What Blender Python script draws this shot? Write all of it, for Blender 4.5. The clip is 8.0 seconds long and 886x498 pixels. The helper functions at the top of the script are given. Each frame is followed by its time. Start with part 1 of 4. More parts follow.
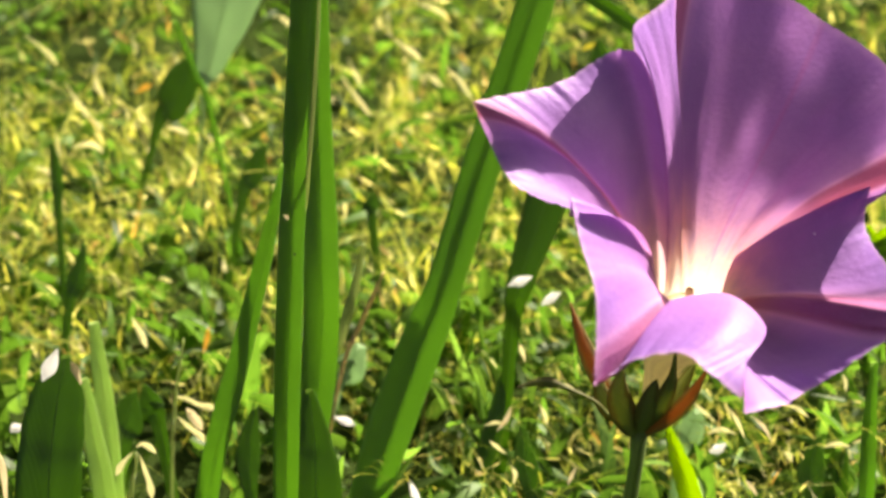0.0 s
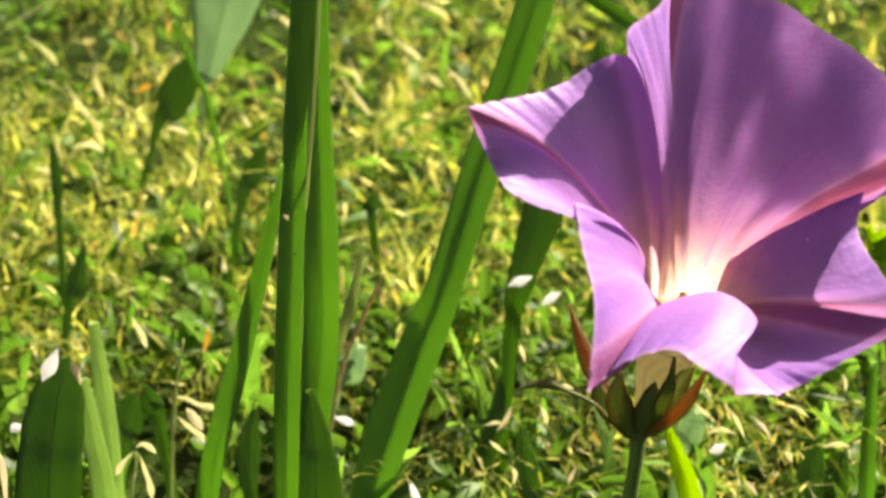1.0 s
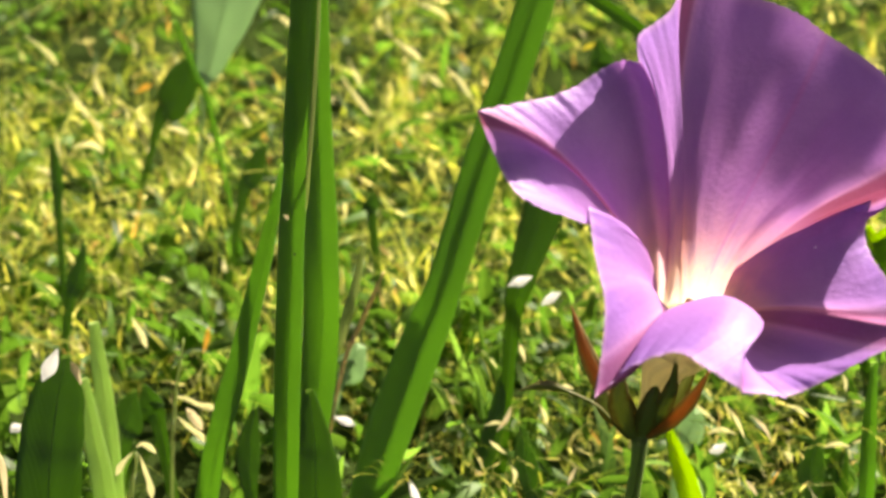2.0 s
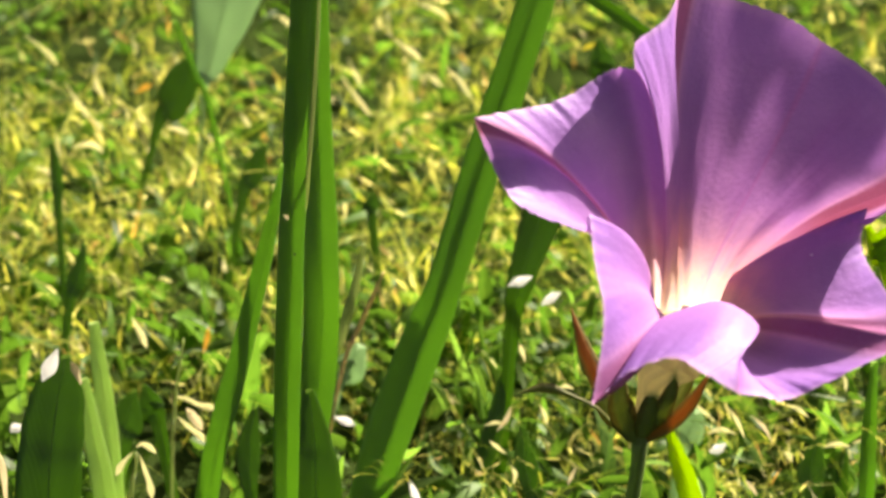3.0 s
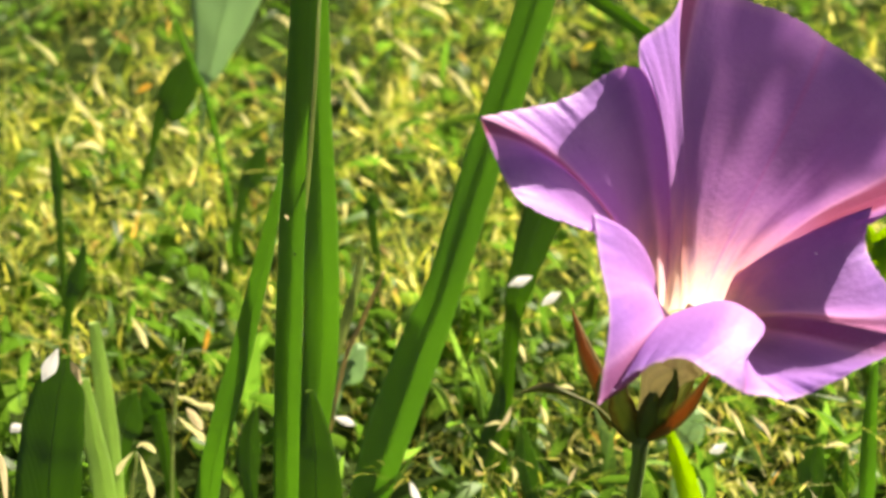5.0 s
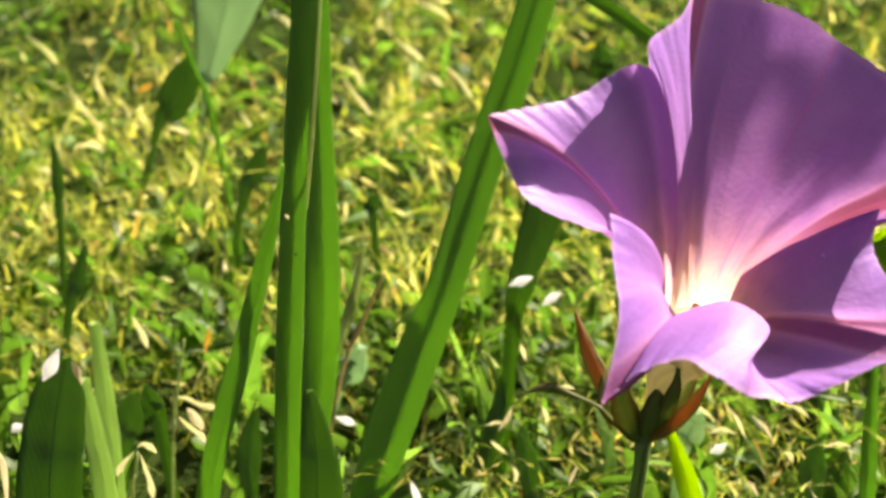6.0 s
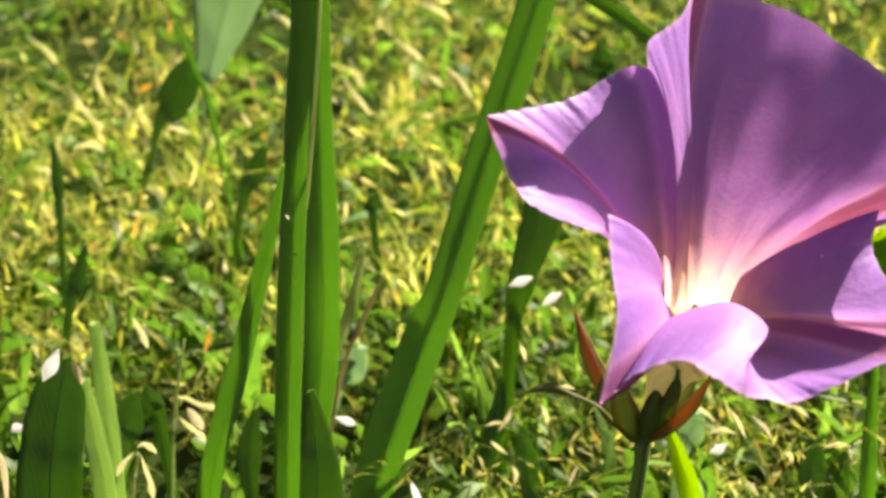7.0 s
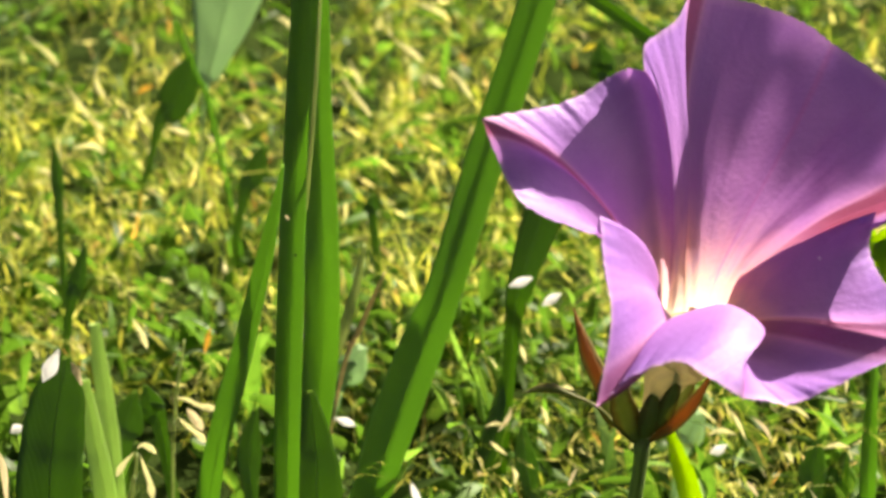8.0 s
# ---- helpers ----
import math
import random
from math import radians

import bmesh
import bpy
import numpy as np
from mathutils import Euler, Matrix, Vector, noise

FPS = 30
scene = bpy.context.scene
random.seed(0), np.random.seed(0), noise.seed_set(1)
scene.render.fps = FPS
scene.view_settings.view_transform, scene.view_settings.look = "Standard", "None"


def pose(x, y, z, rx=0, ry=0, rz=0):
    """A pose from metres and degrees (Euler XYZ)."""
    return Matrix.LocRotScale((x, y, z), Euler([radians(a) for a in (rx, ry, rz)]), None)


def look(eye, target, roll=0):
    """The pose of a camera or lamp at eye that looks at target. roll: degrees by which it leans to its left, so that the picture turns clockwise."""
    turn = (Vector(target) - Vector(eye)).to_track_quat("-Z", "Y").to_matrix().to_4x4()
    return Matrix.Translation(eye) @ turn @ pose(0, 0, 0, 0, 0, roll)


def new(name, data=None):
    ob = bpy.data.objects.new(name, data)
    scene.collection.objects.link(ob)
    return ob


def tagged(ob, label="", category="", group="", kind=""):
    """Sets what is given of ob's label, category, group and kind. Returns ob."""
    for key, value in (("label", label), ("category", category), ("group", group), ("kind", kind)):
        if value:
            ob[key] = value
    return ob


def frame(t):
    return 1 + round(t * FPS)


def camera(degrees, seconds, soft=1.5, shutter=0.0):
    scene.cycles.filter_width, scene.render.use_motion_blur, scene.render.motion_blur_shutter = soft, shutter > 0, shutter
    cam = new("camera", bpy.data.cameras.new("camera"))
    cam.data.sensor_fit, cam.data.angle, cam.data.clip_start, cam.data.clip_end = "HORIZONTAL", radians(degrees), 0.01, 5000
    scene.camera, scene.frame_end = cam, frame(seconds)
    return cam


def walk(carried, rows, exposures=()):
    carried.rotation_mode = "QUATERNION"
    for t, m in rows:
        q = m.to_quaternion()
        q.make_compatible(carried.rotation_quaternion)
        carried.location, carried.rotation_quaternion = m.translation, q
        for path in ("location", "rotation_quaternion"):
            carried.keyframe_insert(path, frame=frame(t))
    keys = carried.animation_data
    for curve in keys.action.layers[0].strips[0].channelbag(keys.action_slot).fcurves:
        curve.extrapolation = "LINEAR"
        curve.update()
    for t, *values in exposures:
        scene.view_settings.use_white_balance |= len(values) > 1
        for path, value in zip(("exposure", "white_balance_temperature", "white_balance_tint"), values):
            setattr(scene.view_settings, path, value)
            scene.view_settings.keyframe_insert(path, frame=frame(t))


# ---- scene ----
# The place: a sunny meadow of seeding grass, one violet morning glory close to a long lens.
PITCH = 22.0
EYE = Vector((0, 0, 0.32))
cam = camera(20, 8.0, soft=2.8)
cam.data.dof.use_dof = True
cam.data.dof.focus_distance = 0.50
cam.data.dof.aperture_fstop = 34.0


def view(dx=0.0, dy=0.0):
    """The hand-held view, swung by small angles in degrees."""
    return pose(EYE.x, EYE.y, EYE.z, 90 - PITCH + dy, 0, dx)


walk(cam, [(0, view()), (4.6, view()), (5.9, view(0.022, 0.0)), (7.1, view(0.024, 0.003)), (7.5, view(0.018, 0.02)), (8, view(0.018, 0.02))],
     exposures=[(0, 1.56, 7100, 16), (8, 1.56, 7100, 16)])

# ---- light ----
SUN = Vector((0.573, 0.601, 0.554)).normalized()
world = bpy.data.worlds.new("sky")
scene.world = world
world.use_nodes = True
wn = world.node_tree.nodes
sky = wn.new("ShaderNodeTexSky")
sky.sky_type = "NISHITA"
sky.sun_disc = False
sky.air_density = 0.4
sky.dust_density = 6.0
sky.ozone_density = 0.2
sky.sun_elevation = math.asin(SUN.z)
sky.sun_rotation = math.atan2(SUN.x, SUN.y)
world.node_tree.links.new(sky.outputs[0], wn["Background"].inputs[0])
wn["Background"].inputs[1].default_value = 0.045
sun = new("sun", bpy.data.lights.new("sun", "SUN"))
sun.data.energy = 6.0
sun.data.angle = radians(0.6)
sun.data.color = (1.0, 0.94, 0.82)
sun.matrix_world = look(SUN * 5, (0, 0, 0))


# ---- materials ----
class Nodes:
    """A small material writer."""

    def __init__(self, name):
        self.mat = bpy.data.materials.new(name)
        self.mat.use_nodes = True
        self.tree = self.mat.node_tree
        self.tree.nodes.remove(self.tree.nodes["Principled BSDF"])
        self.out = self.tree.nodes["Material Output"]

    def add(self, kind, inputs=(), **props):
        n = self.tree.nodes.new("ShaderNode" + kind)
        for k, v in props.items():
            if k == "operation":
                n.operation = v
            elif k == "blend":
                n.data_type, n.blend_type = "RGBA", v
            elif k == "dims":
                n.noise_dimensions = v
        for key, v in dict(inputs).items():
            if isinstance(v, bpy.types.NodeSocket):
                self.tree.links.new(v, n.inputs[key])
            else:
                n.inputs[key].default_value = v
        return n

    def ramp(self, fac, stops):
        n = self.tree.nodes.new("ShaderNodeValToRGB")
        self.tree.links.new(fac, n.inputs[0])
        el = n.color_ramp.elements
        while len(el) < len(stops):
            el.new(0.5)
        for e, (p, c) in zip(el, stops):
            e.position = p
            e.color = (*c, 1) if len(c) == 3 else c
        return n.outputs[0]

    def mix(self, fac, a, b, blend="MIX"):
        n = self.add("Mix", blend=blend)
        for i, v in ((0, fac), (6, a), (7, b)):
            if isinstance(v, bpy.types.NodeSocket):
                self.tree.links.new(v, n.inputs[i])
            else:
                n.inputs[i].default_value = v if i == 0 else (*v, 1)
        return n.outputs[2]

    def math(self, op, a, b=0.0):
        return self.add("Math", {0: a, 1: b}, operation=op).outputs[0]

    def noise(self, vec, scale, detail=3.0, rough=0.5):
        n = self.add("TexNoise", {"Scale": scale, "Detail": detail, "Roughness": rough})
        self.tree.links.new(vec, n.inputs["Vector"])
        return n.outputs[0]

    def uv(self, sx=1.0, sy=1.0):
        c = self.add("TexCoord").outputs["UV"]
        return self.add("Mapping", {"Vector": c, "Scale": (sx, sy, 1)}).outputs[0]

    def object_space(self):
        return self.add("TexCoord").outputs["Object"]

    def leafy(self, colour, through_colour, share, gloss=0.03, rough=0.45, bump=None, depth=0.0002):
        """A thin plant tissue: scattered, passed on and a little shine."""
        extra = {}
        if bump is not None:
            extra = {"Normal": self.add("Bump", {"Height": bump, "Distance": depth, "Strength": 1.0}).outputs[0]}
        d = self.add("BsdfDiffuse", {"Color": colour, **extra})
        t = self.add("BsdfTranslucent", {"Color": through_colour, **extra})
        g = self.add("BsdfGlossy", {"Color": (1, 1, 1, 1), "Roughness": rough, **extra})
        m = self.add("MixShader", {0: share, 1: d.outputs[0], 2: t.outputs[0]})
        m = self.add("MixShader", {0: gloss, 1: m.outputs[0], 2: g.outputs[0]})
        self.tree.links.new(m.outputs[0], self.out.inputs[0])
        return self.mat


def petal_material():
    n = Nodes("petal_violet")
    sep = n.add("SeparateXYZ", {0: n.add("TexCoord").outputs["UV"]})
    u, v = sep.outputs[0], sep.outputs[1]
    across = n.math("ABSOLUTE", n.math("SUBTRACT", u, 0.5))
    # cream throat, peach and pink funnel, violet limb
    body = n.ramp(v, [(0.0, (0.96, 0.84, 0.60)), (0.16, (0.94, 0.70, 0.50)), (0.32, (0.82, 0.42, 0.48)), (0.50, (0.42, 0.19, 0.48)), (1.0, (0.335, 0.170, 0.56))])
    streak = n.noise(n.uv(70, 1.6), 1.0, 3.0)
    body = n.mix(n.math("MULTIPLY", streak, 0.16), body, (0.45, 0.25, 0.60))
    # darker violet mottling paints soft shade into the petal colour
    shade_blotch = n.noise(n.uv(5, 5), 1.3, 3.0)
    body = n.mix(n.ramp(shade_blotch, [(0.45, (0, 0, 0)), (0.75, (0.5, 0.5, 0.5))]), body, (0.30, 0.13, 0.44))
    # each lobe's mid band: a maroon rib with a pink border, peach towards the throat
    border = n.ramp(across, [(0.040, (0, 0, 0)), (0.055, (0.65, 0.65, 0.65)), (0.068, (0.2, 0.2, 0.2)), (0.10, (0, 0, 0))])
    body = n.mix(n.math("MULTIPLY", border, n.ramp(v, [(0.3, (1, 1, 1)), (1.0, (0.55, 0.55, 0.55))])), body, (0.86, 0.40, 0.60))
    rib = n.ramp(across, [(0.042, (0.8, 0.8, 0.8)), (0.056, (0, 0, 0))])
    rib_colour = n.ramp(v, [(0.15, (0.93, 0.70, 0.48)), (0.35, (0.72, 0.36, 0.38)), (0.60, (0.44, 0.13, 0.22)), (1.0, (0.40, 0.13, 0.30))])
    body = n.mix(rib, body, rib_colour)
    peach = n.math("MULTIPLY", n.ramp(across, [(0.0, (1, 1, 1)), (0.2, (0, 0, 0))]), n.ramp(v, [(0.16, (0, 0, 0)), (0.26, (0.85, 0.85, 0.85)), (0.46, (0, 0, 0))]))
    body = n.mix(peach, body, (0.90, 0.48, 0.28))
    seam = n.ramp(across, [(0.484, (0, 0, 0)), (0.496, (0.45, 0.45, 0.45))])
    body = n.mix(seam, body, (0.46, 0.12, 0.40))
    fleck = n.noise(n.object_space(), 2600.0, 3.0)
    body = n.mix(n.ramp(fleck, [(0.5, (0, 0, 0)), (0.8, (0.30, 0.30, 0.30))]), body, (0.52, 0.32, 0.66))
    body = n.mix(n.ramp(v, [(0.975, (0, 0, 0)), (0.995, (0.4, 0.4, 0.4))]), body, (0.70, 0.45, 0.68))
    deep = n.mix(n.ramp(v, [(0.1, (0, 0, 0)), (0.5, (0.6, 0.6, 0.6))]), body, (0.67, 0.27, 0.70))
    # soft shade mottling painted into the translucent colour; the thicker rib passes less light
    shade_patches = n.noise(n.uv(2.6, 3.4), 1.7, 3.0, 0.55)
    # mask of the painted mottling, from mid petal outwards
    thick = n.math("MULTIPLY", n.ramp(shade_patches, [(0.38, (0, 0, 0)), (0.66, (1, 1, 1))]), n.ramp(v, [(0.35, (0, 0, 0)), (0.6, (0.75, 0.75, 0.75))]))
    deep = n.mix(thick, deep, (0.32, 0.12, 0.40))
    deep = n.mix(n.math("MULTIPLY", rib, n.ramp(v, [(0.3, (0.2, 0.2, 0.2)), (0.55, (1, 1, 1))])), deep, (0.34, 0.06, 0.07))
    deep = n.mix(n.math("MULTIPLY", border, 0.5), deep, (0.95, 0.42, 0.55))
    share = n.ramp(v, [(0.0, (0.5, 0.5, 0.5)), (0.16, (0.38, 0.38, 0.38)), (0.32, (0.31, 0.31, 0.31)), (0.45, (0.31, 0.31, 0.31)), (0.7, (0.28, 0.28, 0.28)), (1.0, (0.26, 0.26, 0.26))])
    relief = n.math("ADD", streak, n.math("MULTIPLY", n.noise(n.object_space(), 900.0, 4.0), 2.2))
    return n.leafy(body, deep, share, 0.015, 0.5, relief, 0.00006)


def blade_material(name, colour, through_colour, share=0.5, ribs=26.0):
    n = Nodes(name)
    rib = n.add("TexWave", {"Vector": n.uv(1, 0.02), "Scale": ribs, "Distortion": 1.5, "Detail": 2.0}).outputs["Fac"]
    spots = n.noise(n.uv(3, 14), 1.6, 4.0)
    c = n.mix(n.math("MULTIPLY", rib, 0.35), colour, tuple(x * 0.6 for x in colour))
    c = n.mix(n.ramp(spots, [(0.52, (0, 0, 0)), (0.78, (0.5, 0.5, 0.5))]), c, (colour[0] * 1.45, colour[1] * 1.3, colour[2] * 1.1))
    t = n.mix(n.math("MULTIPLY", rib, 0.4), through_colour, tuple(x * 0.7 for x in through_colour))
    lines = n.ramp(n.noise(n.uv(34, 0.5), 1.0, 2.0), [(0.52, (0, 0, 0)), (0.72, (0.45, 0.45, 0.45))])
    c = n.mix(lines, c, tuple(min(1.0, x * 1.7 + 0.03) for x in colour))
    t = n.mix(lines, t, tuple(x * 0.62 for x in through_colour))
    u = n.add("SeparateXYZ", {0: n.add("TexCoord").outputs["UV"]}).outputs[0]
    rim = n.ramp(n.math("ABSOLUTE", n.math("SUBTRACT", u, 0.5)), [(0.455, (0, 0, 0)), (0.485, (0.55, 0.55, 0.55))])
    c = n.mix(rim, c, tuple(min(1.0, x * 1.6 + 0.14) for x in colour))
    return n.leafy(c, t, share, 0.04, 0.38, rib, 0.0001)


def broad_material(name, colour, through_colour, share):
    """A broad leaf with side veins that run out from the midrib."""
    n = Nodes(name)
    sep = n.add("SeparateXYZ", {0: n.add("TexCoord").outputs["UV"]})
    across = n.math("ABSOLUTE", n.math("SUBTRACT", sep.outputs[0], 0.5))
    run = n.math("SUBTRACT", n.math("MULTIPLY", sep.outputs[1], 60.0), n.math("MULTIPLY", across, 34.0))
    wave = n.math("ABSOLUTE", n.math("SINE", n.math("ADD", run, n.math("MULTIPLY", n.noise(n.uv(3, 3), 2.0), 2.0))))
    vein = n.ramp(wave, [(0.0, (1, 1, 1)), (0.16, (0, 0, 0))])
    patch = n.noise(n.uv(3, 5), 1.5, 4.0)
    c = n.mix(n.ramp(patch, [(0.35, (0, 0, 0)), (0.7, (0.6, 0.6, 0.6))]), colour, tuple(x * 0.7 for x in colour))
    c = n.mix(n.math("MULTIPLY", vein, 0.14), c, tuple(min(1.0, x * 1.9) for x in colour))
    t = n.mix(n.math("MULTIPLY", vein, 0.2), through_colour, tuple(x * 0.6 for x in through_colour))
    return n.leafy(c, t, share, 0.02, 0.45, wave, 0.00004)


def sepal_material(name, middle, edge):
    n = Nodes(name)
    u = n.add("SeparateXYZ", {0: n.add("TexCoord").outputs["UV"]}).outputs[0]
    across = n.math("ABSOLUTE", n.math("SUBTRACT", u, 0.5))
    wear = n.noise(n.uv(4, 6), 1.5, 3.0)
    f = n.math("ADD", across, n.math("MULTIPLY", n.math("SUBTRACT", wear, 0.5), 0.35))
    c = n.mix(n.ramp(f, [(0.20, (0, 0, 0)), (0.36, (1, 1, 1))]), middle, edge)
    t = n.mix(1.0, c, (1.8, 1.6, 1.2), "MULTIPLY")
    return n.leafy(c, t, 0.35, 0.012, 0.4, wear, 0.0003)


def island_material(name, stops, share=0.5, gloss=0.012, pale=1.3):
    """Colour varies from one small piece to the next."""
    n = Nodes(name)
    rnd = n.add("NewGeometry").outputs["Random Per Island"]
    c = n.ramp(rnd, stops)
    g = n.noise(n.object_space(), 900.0, 2.0)
    c = n.mix(n.math("MULTIPLY", g, 0.3), c, (0.24, 0.32, 0.04))
    t = n.mix(1.0, c, (pale, pale, pale * 0.7), "MULTIPLY")
    return n.leafy(c, t, share, gloss, 0.5)


def soil_material():
    n = Nodes("soil")
    a = n.noise(n.object_space(), 60.0, 6.0)
    b = n.noise(n.object_space(), 700.0, 4.0)
    c = n.ramp(a, [(0.3, (0.017, 0.030, 0.007)), (0.6, (0.032, 0.053, 0.012)), (0.8, (0.06, 0.065, 0.02))])
    bump = n.add("Bump", {"Height": b, "Distance": 0.002}).outputs[0]
    d = n.add("BsdfDiffuse", {"Color": c, "Normal": bump})
    n.tree.links.new(d.outputs[0], n.out.inputs[0])
    return n.mat


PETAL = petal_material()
GREEN_BLADE = blade_material("green_blade", (0.115, 0.245, 0.06), (0.46, 0.80, 0.13), 0.52)
SOFT_BLADE = blade_material("soft_pale_blade", (0.38, 0.53, 0.18), (0.66, 0.88, 0.32), 0.45, 3.0)
PALE_BLADE = blade_material("pale_blade", (0.46, 0.62, 0.24), (0.85, 0.97, 0.45), 0.45, 10.0)
LIME_BLADE = blade_material("lime_blade", (0.14, 0.32, 0.02), (0.70, 0.95, 0.03), 0.65)
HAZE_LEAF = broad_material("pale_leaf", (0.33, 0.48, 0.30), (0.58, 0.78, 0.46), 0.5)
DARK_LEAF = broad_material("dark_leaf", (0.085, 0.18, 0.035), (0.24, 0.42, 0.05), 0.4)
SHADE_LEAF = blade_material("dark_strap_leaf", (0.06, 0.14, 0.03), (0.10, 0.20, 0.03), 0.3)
SEPAL = sepal_material("sepal_green", (0.17, 0.22, 0.07), (0.15, 0.14, 0.05))
SEPAL_RED = sepal_material("sepal_red", (0.33, 0.17, 0.06), (0.20, 0.17, 0.07))
STEM = blade_material("stem_green", (0.21, 0.30, 0.10), (0.32, 0.46, 0.12), 0.2, 8.0)
TUBE = blade_material("tube_cream", (0.64, 0.58, 0.32), (0.80, 0.72, 0.44), 0.4, 4.0)
ANTHER = blade_material("anther_cream", (0.90, 0.66, 0.46), (0.92, 0.66, 0.44), 0.5, 2.0)
WHITE = blade_material("white_petal", (0.92, 0.93, 0.88), (0.98, 0.98, 0.93), 0.5, 2.0)
MIDRIB = blade_material("midrib", (0.26, 0.42, 0.12), (0.5, 0.7, 0.1), 0.15, 6.0)
KEEL = blade_material("dark_keel", (0.08, 0.18, 0.03), (0.24, 0.44, 0.05), 0.4, 6.0)
FLORET = blade_material("pale_floret", (0.74, 0.72, 0.34), (0.92, 0.88, 0.40), 0.5)
STRAW = blade_material("straw", (0.70, 0.60, 0.34), (0.85, 0.72, 0.4), 0.5)
YELLOW = blade_material("yellow_floret", (0.75, 0.65, 0.05), (0.8, 0.7, 0.05), 0.4)
RUST = blade_material("rust", (0.65, 0.32, 0.04), (0.85, 0.45, 0.05), 0.5)
SEEDS = island_material("seed_husks", [(0.0, (0.40, 0.50, 0.06)), (0.25, (0.72, 0.70, 0.11)), (0.55, (0.94, 0.85, 0.27)), (0.82, (0.98, 0.91, 0.52)), (0.90, (0.95, 0.70, 0.36)), (0.97, (0.70, 0.36, 0.10))], 0.45)
UNDER = island_material("undergrowth_leaves", [(0.0, (0.014, 0.052, 0.008)), (0.5, (0.034, 0.115, 0.010)), (0.86, (0.075, 0.21, 0.020)), (1.0, (0.17, 0.33, 0.06))], 0.5)
CULMS = island_material("grass_culms", [(0.0, (0.22, 0.38, 0.02)), (0.5, (0.48, 0.57, 0.07)), (1.0, (0.74, 0.72, 0.20))], 0.4)
SOIL = soil_material()


# ---- builders ----
def mesh(name, verts, faces, mat, uvs=None, smooth=True):
    me = bpy.data.meshes.new(name)
    me.from_pydata([tuple(v) for v in verts], [], faces)
    me.materials.append(mat)
    if smooth:
        me.polygons.foreach_set("use_smooth", [True] * len(me.polygons))
    if uvs is not None:
        layer = me.uv_layers.new(name="UVMap")
        idx = np.empty(len(me.loops), dtype=np.int32)
        me.loops.foreach_get("vertex_index", idx)
        layer.data.foreach_set("uv", np.asarray(uvs, dtype=np.float32)[idx].ravel())
    me.update()
    return me


def part(name, me, parent, label=""):
    ob = new(name, me)
    ob.parent = parent
    if label:
        ob["label"] = label
    return ob


def spline(points, n):
    """Evenly many points on a smooth curve through the given ones."""
    p = np.asarray(points, dtype=float)
    k = len(p)
    q = np.vstack([2 * p[0] - p[1], p, 2 * p[-1] - p[-2]])
    s = np.linspace(0, k - 1 - 1e-9, n)
    i = s.astype(int)
    f = (s - i)[:, None]
    a, b, c, d = q[i], q[i + 1], q[i + 2], q[i + 3]
    return 0.5 * (2 * b + (c - a) * f + (2 * a - 5 * b + 4 * c - d) * f ** 2 + (3 * b - a - 3 * c + d) * f ** 3)


def grid_faces(rows, cols, closed=False):
    out = []
    for r in range(rows - 1):
        for c in range(cols if closed else cols - 1):
            e = (c + 1) % cols
            out.append((r * cols + c, r * cols + e, (r + 1) * cols + e, (r + 1) * cols + c))
    return out


def blade_mesh(name, points, widths, mat, face=(0, -1, 0), keel=0.45, twist=0.0, rings=40, thick=0.0004, rooted=True, sheet=False):
    """A long leaf: keeled cross-section, a thickness, edges that waver a little."""
    pts = [Vector(p) for p in points]
    if rooted:
        d = (pts[0] - pts[1]).normalized()
        d = (d + Vector((0, 0, -1.0))).normalized()
        pts = [pts[0] + d * ((pts[0].z + 0.004) / -d.z)] + pts
        widths = [widths[0] * 0.8] + list(widths)
    c = spline(pts, rings)
    w = spline([(x, 0) for x in widths], rings)[:, 0]
    across = np.linspace(-1, 1, 9)
    verts, uvs = [], []
    seed = random.random() * 50
    for side in (1, -1):
        for r in range(rings):
            tan = Vector(c[min(r + 1, rings - 1)] - c[max(r - 1, 0)]).normalized()
            f = Vector(face)
            f = (f - tan * f.dot(tan)).normalized()
            f = Matrix.Rotation(radians(twist) * r / rings, 3, tan) @ f
            x = tan.cross(f)
            half = max(w[r], 0.0002) / 2 * (1 + 0.05 * noise.noise((seed, r * 0.35, 0)))
            for a in across:
                lift = keel * (math.sqrt(a * a + 0.05) - 0.5) * half + 0.06 * half * noise.noise((seed + a * 2, r * 0.2, 3))
                t = thick * 0.5 * (1 - 0.8 * abs(a)) + (thick * 0.8 * math.exp(-(a / 0.12) ** 2) if side < 0 else 0)
                verts.append(Vector(c[r]) + x * (a * half) + f * (lift + side * t))
                uvs.append(((a + 1) / 2, r / (rings - 1)))
    n = rings * len(across)
    faces = grid_faces(rings, len(across))
    k = len(across)
    back = [tuple(n + i for i in reversed(q)) for q in faces]
    edge = []
    for r in range(rings - 1):
        edge.append((r * k, (r + 1) * k, n + (r + 1) * k, n + r * k))
        edge.append((r * k + k - 1, n + r * k + k - 1, n + (r + 1) * k + k - 1, (r + 1) * k + k - 1))
    if sheet:
        return mesh(name, verts[:n], faces, mat, uvs[:n])
    return mesh(name, verts, faces + back + edge, mat, uvs)


